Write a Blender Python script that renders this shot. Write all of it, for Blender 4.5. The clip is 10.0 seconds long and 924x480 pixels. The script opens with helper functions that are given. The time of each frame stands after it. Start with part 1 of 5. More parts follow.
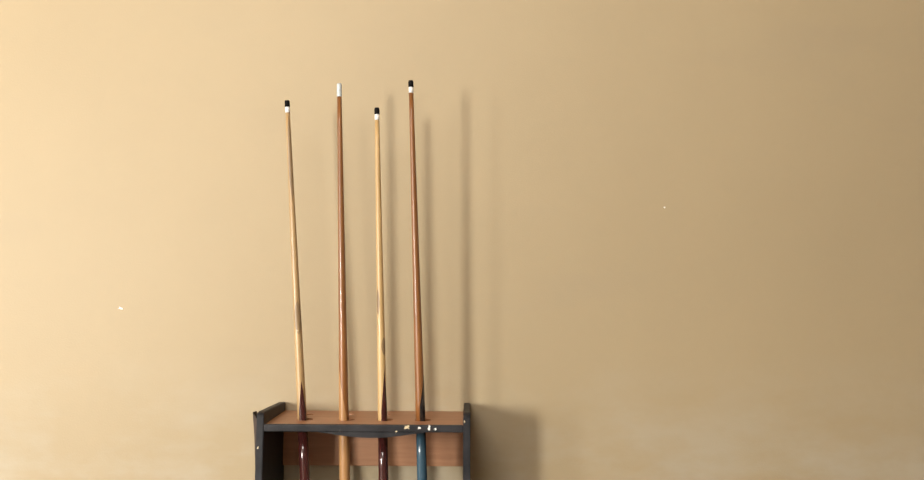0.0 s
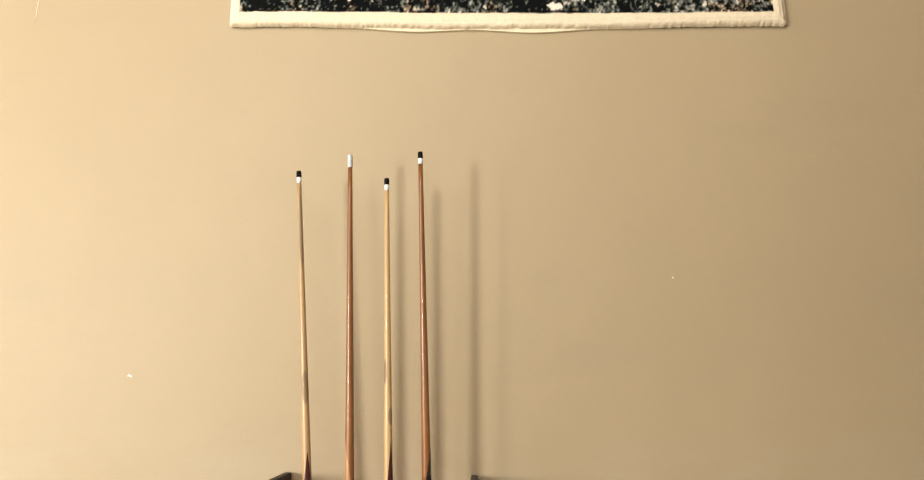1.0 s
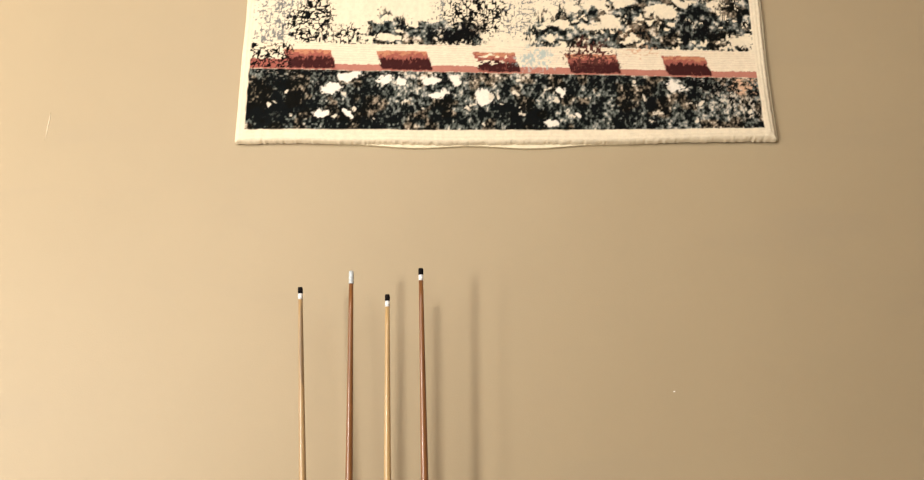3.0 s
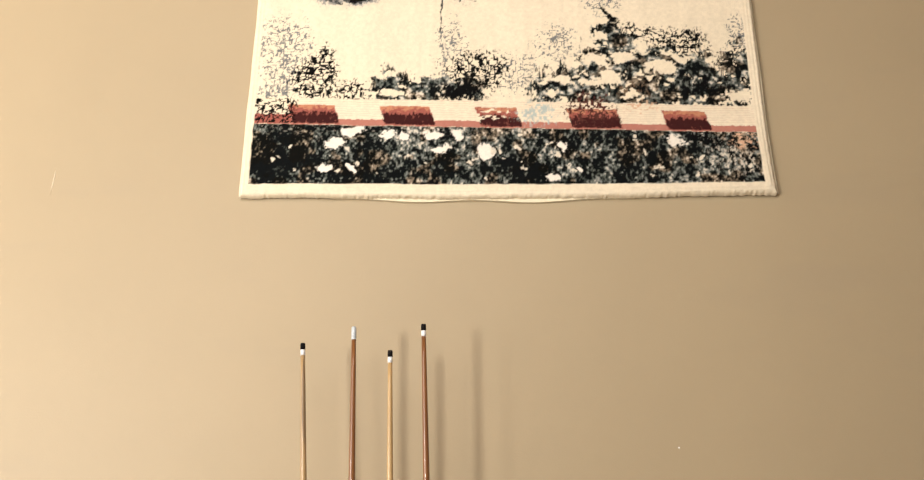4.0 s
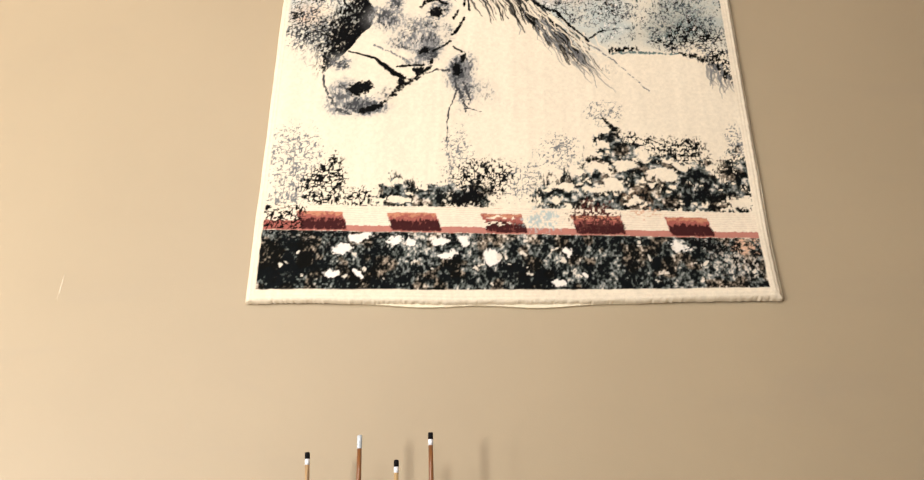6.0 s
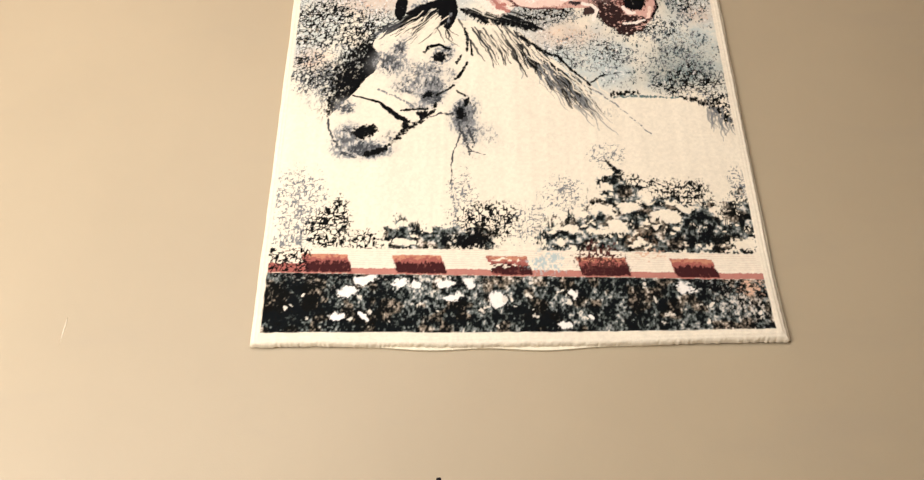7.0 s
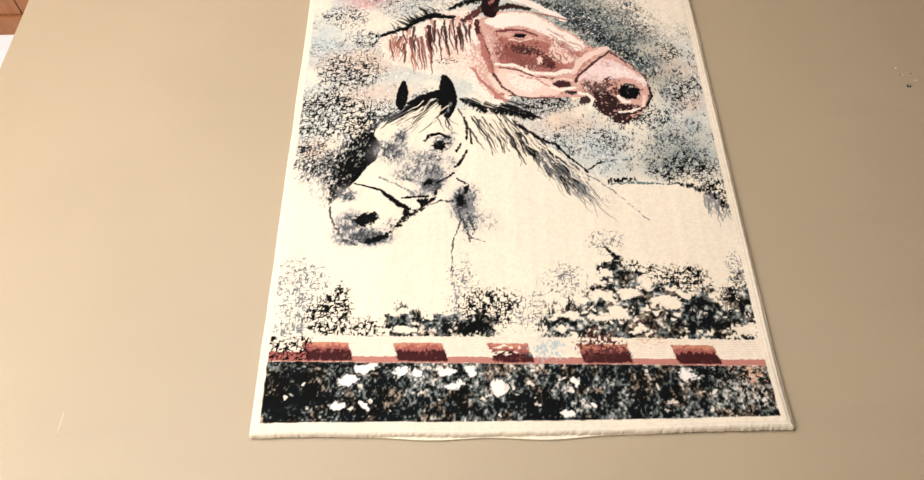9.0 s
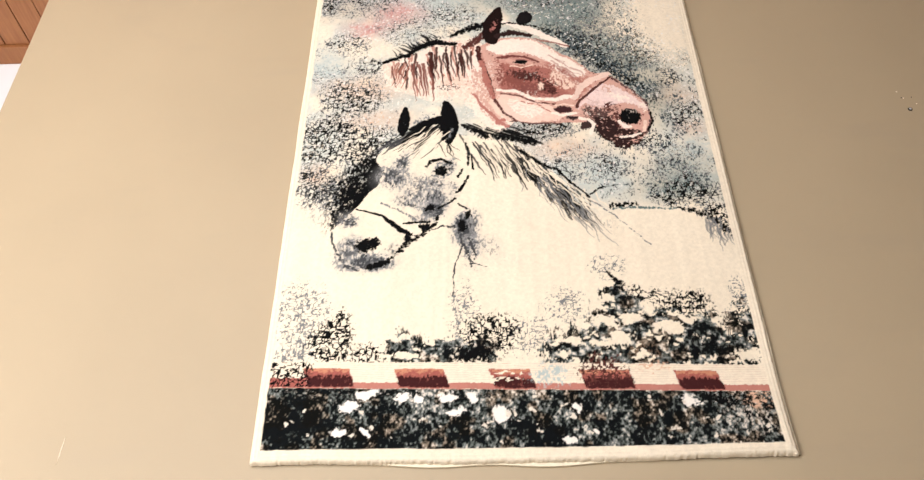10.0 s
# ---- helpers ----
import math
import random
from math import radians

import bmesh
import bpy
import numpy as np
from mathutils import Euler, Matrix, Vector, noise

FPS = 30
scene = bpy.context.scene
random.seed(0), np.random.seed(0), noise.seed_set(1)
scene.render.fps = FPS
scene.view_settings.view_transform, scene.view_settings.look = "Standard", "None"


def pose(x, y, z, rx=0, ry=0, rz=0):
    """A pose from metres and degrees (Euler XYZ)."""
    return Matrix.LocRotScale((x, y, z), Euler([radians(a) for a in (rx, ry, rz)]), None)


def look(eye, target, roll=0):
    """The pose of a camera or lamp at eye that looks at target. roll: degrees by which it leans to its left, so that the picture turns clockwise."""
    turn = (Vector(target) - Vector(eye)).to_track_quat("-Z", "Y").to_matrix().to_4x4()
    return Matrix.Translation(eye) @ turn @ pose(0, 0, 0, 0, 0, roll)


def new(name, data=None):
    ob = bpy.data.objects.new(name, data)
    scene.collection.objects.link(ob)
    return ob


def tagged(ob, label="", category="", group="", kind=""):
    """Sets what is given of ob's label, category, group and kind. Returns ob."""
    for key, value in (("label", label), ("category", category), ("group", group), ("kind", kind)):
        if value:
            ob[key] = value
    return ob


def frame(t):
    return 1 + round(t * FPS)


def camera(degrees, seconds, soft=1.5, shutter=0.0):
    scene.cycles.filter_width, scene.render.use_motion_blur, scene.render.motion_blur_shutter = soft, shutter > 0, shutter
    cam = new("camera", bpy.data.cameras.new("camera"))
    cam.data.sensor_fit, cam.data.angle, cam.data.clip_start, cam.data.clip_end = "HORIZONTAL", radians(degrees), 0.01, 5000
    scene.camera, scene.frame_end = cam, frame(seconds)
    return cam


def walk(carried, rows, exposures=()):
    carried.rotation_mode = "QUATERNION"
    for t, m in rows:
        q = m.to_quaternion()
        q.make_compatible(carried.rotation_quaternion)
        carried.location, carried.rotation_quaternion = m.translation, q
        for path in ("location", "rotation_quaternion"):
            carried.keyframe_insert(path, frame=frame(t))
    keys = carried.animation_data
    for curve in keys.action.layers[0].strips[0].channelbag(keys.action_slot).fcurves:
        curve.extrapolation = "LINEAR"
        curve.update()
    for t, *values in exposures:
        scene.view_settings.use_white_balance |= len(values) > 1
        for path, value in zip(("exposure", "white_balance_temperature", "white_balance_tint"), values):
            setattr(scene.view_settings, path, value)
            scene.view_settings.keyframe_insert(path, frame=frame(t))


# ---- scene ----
cam = camera(58.11, 10.0, soft=1.25)

PATH = [
    (0, look((-0.0551, -1.6971, 1.0448), (-0.0704, 0.2920, 1.2526), 0.281)),
    (0.5, look((-0.0526, -1.7010, 1.0484), (-0.0827, 0.2788, 1.3303), 0.240)),
    (1, look((-0.0427, -1.7067, 1.0514), (-0.0936, 0.2595, 1.4142), 0.681)),
    (1.5, look((-0.0424, -1.7120, 1.0607), (-0.0937, 0.2462, 1.4642), 0.646)),
    (2, look((-0.0430, -1.7228, 1.0751), (-0.0960, 0.2220, 1.5388), 0.708)),
    (2.5, look((-0.0438, -1.7283, 1.0925), (-0.0919, 0.2039, 1.6068), 0.507)),
    (4, look((-0.0475, -1.7460, 1.1401), (-0.0999, 0.1453, 1.7884), 0.378)),
    (4.5, look((-0.0479, -1.7510, 1.1448), (-0.1037, 0.1197, 1.8501), 0.407)),
    (5, look((-0.0498, -1.7563, 1.1502), (-0.0998, 0.0919, 1.9129), 0.403)),
    (5.5, look((-0.0527, -1.7589, 1.1502), (-0.1047, 0.0656, 1.9680), 0.456)),
    (7, look((-0.0934, -1.7596, 1.1496), (-0.1239, -0.0050, 2.1091), -0.077)),
    (7.5, look((-0.0955, -1.7614, 1.1535), (-0.1244, -0.0312, 2.1564), -0.238)),
    (8, look((-0.1020, -1.7675, 1.1574), (-0.1233, -0.0638, 2.2049), -0.294)),
    (8.5, look((-0.1036, -1.7751, 1.1617), (-0.1233, -0.0943, 2.2456), -0.344)),
    (9, look((-0.0982, -1.7828, 1.1689), (-0.1227, -0.1219, 2.2829), -0.473)),
    (9.5, look((-0.0895, -1.7846, 1.1715), (-0.1230, -0.1374, 2.3053), -0.563)),
    (10, look((-0.0850, -1.7827, 1.1698), (-0.1243, -0.1564, 2.3332), -0.414)),
]
EXPOSURES = [
    (0.0, -0.08, 6750, 8),
    (2.5, -0.22, 6800, 10),
    (4.5, -0.24, 6500, 12),
    (7.5, -0.15, 6050, 13),
    (10.0, -0.11, 5950, 14),
]
walk(cam, PATH, EXPOSURES)

# ---- light: daylight through windows behind and to the side ----
world = bpy.data.worlds.new("sky")
scene.world = world
world.use_nodes = True
wn = world.node_tree.nodes
sky = wn.new("ShaderNodeTexSky")
sky.sky_type, sky.sun_disc, sky.sun_elevation, sky.sun_rotation = "NISHITA", False, radians(40), radians(250)
wn["Background"].inputs["Strength"].default_value = 0.1
world.node_tree.links.new(sky.outputs["Color"], wn["Background"].inputs["Color"])

ROOM_L, ROOM_R, ROOM_B, ROOM_H = -5.0, 4.4, -3.2, 4.2
RECESS_Y = 0.91
WALL_END = -1.527
WINDOWS = [(-3.90, 0.60, 0.70, 1.75, 72.0), (-2.50, 0.55, 0.75, 1.65, 160.0), (-1.00, 1.70, 2.25, 3.75, 90.0)]      # centre along x, width, sill, head, light


def window_light(x, width, sill, head, power):
    lamp = bpy.data.lights.new("window_light", "AREA")
    lamp.shape, lamp.size, lamp.size_y, lamp.energy = "RECTANGLE", width - 0.1, head - sill - 0.1, power
    lamp.color = (1.0, 0.97, 0.93)
    ob = new("window_light", lamp)
    ob.matrix_world = pose(x, ROOM_B - 0.04, (sill + head) / 2, 90, 0, 0)


for opening in WINDOWS:
    window_light(*opening)


# ---- materials ----
def material(name, rough=0.6, metal=0.0, spec=0.5, coat=0.0):
    m = bpy.data.materials.new(name)
    m.use_nodes = True
    b = m.node_tree.nodes["Principled BSDF"]
    b.inputs["Roughness"].default_value = rough
    b.inputs["Metallic"].default_value = metal
    b.inputs["Specular IOR Level"].default_value = spec
    b.inputs["Coat Weight"].default_value = coat
    return m, m.node_tree.nodes, m.node_tree.links, b


def coords(nodes, links, scale=(1, 1, 1)):
    tc, mp = nodes.new("ShaderNodeTexCoord"), nodes.new("ShaderNodeMapping")
    mp.inputs["Scale"].default_value = scale
    links.new(tc.outputs["Object"], mp.inputs["Vector"])
    return mp.outputs["Vector"]


def noise_tex(nodes, links, vec, scale, detail=4.0, rough=0.55):
    n = nodes.new("ShaderNodeTexNoise")
    n.inputs["Scale"].default_value, n.inputs["Detail"].default_value, n.inputs["Roughness"].default_value = scale, detail, rough
    links.new(vec, n.inputs["Vector"])
    return n.outputs["Fac"]


def ramp(nodes, links, fac, *stops):
    r = nodes.new("ShaderNodeValToRGB")
    while len(r.color_ramp.elements) < len(stops):
        r.color_ramp.elements.new(0.5)
    for e, (p, c) in zip(r.color_ramp.elements, stops):
        e.position, e.color = p, (*c, 1)
    links.new(fac, r.inputs["Fac"])
    return r.outputs["Color"]


def mix(nodes, links, fac, a, b, kind="MIX"):
    x = nodes.new("ShaderNodeMix")
    x.data_type, x.blend_type = "RGBA", kind
    for sock, val in ((x.inputs[0], fac), (x.inputs[6], a), (x.inputs[7], b)):
        if isinstance(val, (int, float)):
            sock.default_value = val
        elif isinstance(val, tuple):
            sock.default_value = (*val, 1)
        else:
            links.new(val, sock)
    return x.outputs[2]


def bump(nodes, links, b, height, strength, distance):
    n = nodes.new("ShaderNodeBump")
    n.inputs["Strength"].default_value, n.inputs["Distance"].default_value = strength, distance
    links.new(height, n.inputs["Height"])
    links.new(n.outputs["Normal"], b.inputs["Normal"])


def paint_material(name, colour, stain, rough=0.55, low_tint=None):
    """Wall paint: roller relief, broad faint stains, optional paler grey patches towards the bottom."""
    m, n, l, b = material(name, rough, spec=0.4)
    v = coords(n, l)
    broad = noise_tex(n, l, v, 1.3, 3.0)
    smear = noise_tex(n, l, coords(n, l, (1.0, 1.0, 3.5)), 2.2, 5.0, 0.6)
    c = ramp(n, l, broad, (0.3, tuple(x * 0.955 for x in colour)), (0.7, tuple(min(1, x * 1.03) for x in colour)))
    stained = ramp(n, l, smear, (0.56, (0, 0, 0)), (0.80, (0.35, 0.35, 0.35)))
    c = mix(n, l, stained, c, stain)
    if low_tint:
        low = n.new("ShaderNodeSeparateXYZ")
        l.new(coords(n, l), low.inputs[0])
        height = ramp(n, l, low.outputs[2], (0.70, (1, 1, 1)), (1.0, (0, 0, 0)))
        pale_patches = ramp(n, l, noise_tex(n, l, coords(n, l, (1.2, 1.0, 2.6)), 2.6, 5.0, 0.6), (0.42, (0, 0, 0)), (0.62, (0.6, 0.6, 0.6)))
        c = mix(n, l, mix(n, l, 1.0, height, pale_patches, "MULTIPLY"), c, low_tint)
    l.new(c, b.inputs["Base Color"])
    bump(n, l, b, noise_tex(n, l, v, 260.0, 3.0), 0.12, 0.002)
    return m


def wood_material(name, dark, light, rough=0.4, scale=(30, 30, 2), coat=0.0):
    m, n, l, b = material(name, rough, coat=coat)
    v = coords(n, l, scale)
    grain = noise_tex(n, l, v, 3.0, 6.0, 0.65)
    broad = noise_tex(n, l, coords(n, l), 5.0, 2.0)
    c = ramp(n, l, grain, (0.32, dark), (0.68, light))
    c = mix(n, l, 0.25, c, ramp(n, l, broad, (0.3, dark), (0.7, light)))
    l.new(c, b.inputs["Base Color"])
    bump(n, l, b, grain, 0.08, 0.001)
    return m


def plain_material(name, colour, rough=0.5, metal=0.0, vary=0.12, scale=60.0, coat=0.0, spec=0.5):
    m, n, l, b = material(name, rough, metal, spec, coat)
    f = noise_tex(n, l, coords(n, l), scale, 4.0)
    c = ramp(n, l, f, (0.3, tuple(x * (1 - vary) for x in colour)), (0.7, tuple(min(1, x * (1 + vary)) for x in colour)))
    l.new(c, b.inputs["Base Color"])
    return m


def black_paint_material():
    """Worn charcoal paint, with pale scuffs."""
    m, n, l, b = material("charcoal_paint", 0.5, spec=0.25)
    v = coords(n, l)
    base = ramp(n, l, noise_tex(n, l, v, 40.0, 4.0), (0.3, (0.012, 0.012, 0.014)), (0.7, (0.028, 0.028, 0.032)))
    scuff = ramp(n, l, noise_tex(n, l, v, 75.0, 6.0, 0.7), (0.64, (0, 0, 0)), (0.72, (0.5, 0.5, 0.5)))
    l.new(mix(n, l, scuff, base, (0.22, 0.20, 0.17)), b.inputs["Base Color"])
    bump(n, l, b, noise_tex(n, l, v, 150.0, 3.0), 0.1, 0.001)
    return m


def pile_material():
    """Short woven pile; its colours are woven in, tuft by tuft."""
    m, n, l, b = material("rug_pile", 1.0, spec=0.0)
    a = n.new("ShaderNodeAttribute")
    a.attribute_name = "yarn"
    v = coords(n, l)
    fuzz = noise_tex(n, l, v, 420.0, 3.0, 0.7)
    shade = ramp(n, l, fuzz, (0.25, (0.86, 0.86, 0.86)), (0.75, (1.0, 1.0, 1.0)))
    l.new(mix(n, l, 1.0, a.outputs["Color"], shade, "MULTIPLY"), b.inputs["Base Color"])
    bump(n, l, b, fuzz, 0.10, 0.001)
    return m


WALL = paint_material("beige_wall_paint", (0.394, 0.310, 0.188), (0.345, 0.278, 0.185), low_tint=(0.45, 0.41, 0.33))
WHITE = paint_material("white_wall_paint", (0.80, 0.79, 0.76), (0.70, 0.69, 0.66))
FLOOR = plain_material("floor_tile", (0.26, 0.22, 0.18), 0.25, vary=0.08, scale=9.0)
CEIL = wood_material("ceiling_timber", (0.23, 0.080, 0.022), (0.36, 0.145, 0.046), 0.5, (30, 2, 30), 0.0)
CHARCOAL = black_paint_material()
VENEER = wood_material("brown_veneer", (0.33, 0.155, 0.08), (0.44, 0.225, 0.12), 0.42, (2, 30, 30))
RAW = plain_material("bare_chipboard", (0.62, 0.52, 0.34), 0.9, vary=0.25, scale=200.0)
SPLINTER = plain_material("dark_torn_veneer", (0.06, 0.04, 0.03), 0.8, vary=0.3)
MAPLE = wood_material("pale_cue_wood", (0.40, 0.25, 0.10), (0.60, 0.41, 0.19), 0.34, (60, 60, 2), 0.25)
ASH = wood_material("greyish_cue_wood", (0.30, 0.19, 0.09), (0.54, 0.36, 0.17), 0.34, (60, 60, 2), 0.25)
CHERRY = wood_material("red_brown_cue_wood", (0.15, 0.055, 0.016), (0.30, 0.125, 0.038), 0.34, (60, 60, 2), 0.25)
HONEY = wood_material("honey_cue_wood", (0.30, 0.145, 0.055), (0.47, 0.255, 0.105), 0.34, (60, 60, 2), 0.25)
STAINED = wood_material("grey_stained_cue_wood", (0.18, 0.115, 0.060), (0.33, 0.225, 0.115), 0.4, (60, 60, 2), 0.1)
MAROON = wood_material("maroon_lacquer", (0.030, 0.008, 0.008), (0.075, 0.018, 0.016), 0.2, (60, 60, 2), 0.6)
EBONY = wood_material("dark_lacquer", (0.012, 0.010, 0.010), (0.03, 0.022, 0.02), 0.2, (60, 60, 2), 0.6)
TEAL = wood_material("blue_lacquer", (0.022, 0.055, 0.085), (0.05, 0.11, 0.155), 0.2, (60, 60, 2), 0.6)
FERRULE = plain_material("white_ferrule", (0.82, 0.82, 0.80), 0.3, vary=0.04)
SILVER = plain_material("pale_grey_cap", (0.50, 0.55, 0.56), 0.3, vary=0.3, scale=160.0)
TIP = plain_material("black_cue_tip", (0.006, 0.005, 0.005), 0.8, vary=0.3, spec=0.15)
PILE = pile_material()
BACKING = plain_material("cream_backing_cloth", (0.74, 0.66, 0.47), 0.9, vary=0.06, scale=90.0)
CHIP = plain_material("bare_plaster", (0.85, 0.83, 0.78), 0.9, vary=0.05)
SCRATCH = plain_material("scratched_paint", (0.74, 0.64, 0.47), 0.8, vary=0.1)
STEEL = plain_material("screw_steel", (0.55, 0.56, 0.60), 0.3, 1.0)
DARK = plain_material("dark_hole", (0.03, 0.025, 0.02), 0.9)
FRAME = plain_material("white_window_frame", (0.75, 0.74, 0.70), 0.4, vary=0.04)


# ---- mesh helpers ----
def mesh_ob(name, bm, mat, smooth=False):
    me = bpy.data.meshes.new(name)
    bmesh.ops.recalc_face_normals(bm, faces=bm.faces)
    bm.to_mesh(me)
    bm.free()
    for mm in (mat if isinstance(mat, (list, tuple)) else [mat]):
        me.materials.append(mm)
    if smooth:
        for p in me.polygons:
            p.use_smooth = True
    return new(name, me)


def part(name, bm, mat, parent, label="", smooth=False):
    ob = mesh_ob(name, bm, mat, smooth)
    ob.parent = parent
    return tagged(ob, label)


def box_into(bm, x0, x1, y0, y1, z0, z1, bevel=0.0, seg=2):
    made = bmesh.ops.create_cube(bm, size=1.0)["verts"]
    for v in made:
        v.co = Vector(((x0 + x1) / 2 + v.co.x * (x1 - x0), (y0 + y1) / 2 + v.co.y * (y1 - y0), (z0 + z1) / 2 + v.co.z * (z1 - z0)))
    if bevel:
        edges = list({e for v in made for e in v.link_edges})
        bmesh.ops.bevel(bm, geom=edges, offset=bevel, segments=seg, affect="EDGES", profile=0.6)


def box(x0, x1, y0, y1, z0, z1, bevel=0.0, seg=2):
    bm = bmesh.new()
    box_into(bm, x0, x1, y0, y1, z0, z1, bevel, seg)
    return bm


def lathe(profile, steps=28):
    """A turned solid about z from (radius, height) pairs, closed at both ends."""
    bm = bmesh.new()
    rings = []
    for r, z in profile:
        rings.append([bm.verts.new((r * math.cos(2 * math.pi * i / steps), r * math.sin(2 * math.pi * i / steps), z)) for i in range(steps)])
    for a, b in zip(rings, rings[1:]):
        for i in range(steps):
            bm.faces.new((a[i], a[(i + 1) % steps], b[(i + 1) % steps], b[i]))
    bm.faces.new(rings[0][::-1])
    bm.faces.new(rings[-1])
    return bm


def setting(name, bm, mat, label, category):
    return tagged(mesh_ob(name, bm, mat), label, category, kind="structure")


# ---- the room ----
setting("wall_north", box(WALL_END, ROOM_R + 0.15, 0.0, 0.15, 0.0, ROOM_H, 0.004), WALL, "plain beige painted wall with small chips and scuffs", "wall")
setting("wall_recess", box(ROOM_L - 0.15, WALL_END + 0.6, RECESS_Y, RECESS_Y + 0.15, 0.0, ROOM_H), WHITE, "bright white wall beyond the end of the beige wall", "wall")
setting("wall_return", box(WALL_END + 0.5, WALL_END + 0.65, 0.152, RECESS_Y - 0.002, 0.0, ROOM_H), WHITE, "white wall closing the recess", "wall")
setting("wall_east", box(ROOM_R, ROOM_R + 0.15, ROOM_B, -0.002, 0.0, ROOM_H), WHITE, "plain white side wall", "wall")
setting("wall_west", box(ROOM_L - 0.15, ROOM_L, ROOM_B, RECESS_Y - 0.002, 0.0, ROOM_H), WHITE, "plain white side wall", "wall")


def window_wall():
    """The wall behind, pieced round its three window openings."""
    bm = bmesh.new()
    y0, y1 = ROOM_B - 0.15, ROOM_B - 0.002
    at = ROOM_L - 0.15
    for x, w, sill, head, _ in WINDOWS:
        box_into(bm, at, x - w / 2, y0, y1, 0.0, ROOM_H)
        box_into(bm, x - w / 2, x + w / 2, y0, y1, 0.0, sill)
        box_into(bm, x - w / 2, x + w / 2, y0, y1, head, ROOM_H)
        at = x + w / 2
    box_into(bm, at, ROOM_R + 0.15, y0, y1, 0.0, ROOM_H)
    return bm


setting("wall_south", window_wall(), WHITE, "white back wall with three window openings", "wall")
for i, (wx, ww, sill, head, _) in enumerate(WINDOWS):
    win = tagged(new("window_%d" % (i + 1)), "white framed window letting in daylight", "window", kind="structure")
    win.location = (wx, ROOM_B - 0.10, sill)
    for side in (-1, 1):
        part("window_frame", box(side * (ww / 2 - 0.02) - 0.02, side * (ww / 2 - 0.02) + 0.02, -0.02, 0.02, 0.026, head - sill, 0.004), FRAME, win)
    part("window_sill", box(-ww / 2, ww / 2, -0.03, 0.04, 0.0, 0.025, 0.004), FRAME, win)


def plank_ceiling():
    """Boards across the room, narrow gaps between them, and a trim board along the recess wall."""
    bm = bmesh.new()
    rng = random.Random(4)
    x = ROOM_L
    while x < ROOM_R:
        w = 0.118
        drop = rng.uniform(0, 0.003)
        box_into(bm, x + 0.003, min(x + w, ROOM_R) - 0.003, ROOM_B, RECESS_Y - 0.11, ROOM_H + drop, ROOM_H + 0.02 + drop)
        x += w
    box_into(bm, ROOM_L, WALL_END + 0.6, RECESS_Y - 0.105, RECESS_Y - 0.003, ROOM_H - 0.012, ROOM_H + 0.02)
    box_into(bm, ROOM_L - 0.15, ROOM_R + 0.15, ROOM_B - 0.15, RECESS_Y + 0.15, ROOM_H + 0.03, ROOM_H + 0.10)
    return bm


setting("ceiling", plank_ceiling(), CEIL, "varnished brown timber plank ceiling", "ceiling")
setting("floor", box(ROOM_L - 0.15, ROOM_R + 0.15, ROOM_B - 0.15, RECESS_Y + 0.15, -0.10, 0.0), FLOOR, "pale tiled floor", "floor")


# ---- marks on the wall ----
def blotch(rx, rz, deep, seed, steps=11):
    """A small ragged flake lying on the wall's face."""
    rng = random.Random(seed)
    bm = bmesh.new()
    ring = []
    for i in range(steps):
        a = 2 * math.pi * i / steps
        k = rng.uniform(0.40, 1.25)
        ring.append((rx * k * math.cos(a), rz * k * math.sin(a)))
    back = [bm.verts.new((x, 0.001, z)) for x, z in ring]
    front = [bm.verts.new((x * 0.9, -deep, z * 0.9)) for x, z in ring]
    bm.faces.new(front)
    for i in range(steps):
        j = (i + 1) % steps
        bm.faces.new((back[i], back[j], front[j], front[i]))
    return bm


def wall_mark(name, x, z, rx, rz, mat, label, turn=0, seed=1):
    ob = tagged(mesh_ob(name, blotch(rx, rz, 0.0008, seed), mat), label, "wall mark", "marks on the wall", "structure")
    ob.matrix_world = pose(x, 0, z, 0, turn, 0)


wall_mark("paint_chip", -0.764, 1.079, 0.0075, 0.0028, CHIP, "small white chip in the beige wall paint", 18, 3)
wall_mark("paint_chip", 0.348, 1.291, 0.0020, 0.0016, CHIP, "tiny white chip in the beige wall paint", 0, 5)
wall_mark("paint_chip", 1.161, 2.950, 0.004, 0.004, SCRATCH, "tiny pale chip in the beige wall paint", 0, 7)
wall_mark("paint_chip", 1.173, 2.924, 0.003, 0.0025, SCRATCH, "tiny pale chip in the beige wall paint", 0, 8)
wall_mark("paint_chip", 1.204, 2.900, 0.003, 0.003, SCRATCH, "tiny pale chip in the beige wall paint", 0, 9)
wall_mark("nail_hole", 1.167, 2.925, 0.003, 0.0022, DARK, "small dark nail hole in the wall", 0, 11)
wall_mark("nail_hole", 1.197, 2.927, 0.0026, 0.002, DARK, "small dark nail hole in the wall", 0, 12)
wall_mark("scratch", -1.040, 1.882, 0.0014, 0.034, SCRATCH, "thin pale scratch in the wall paint", 3, 13)

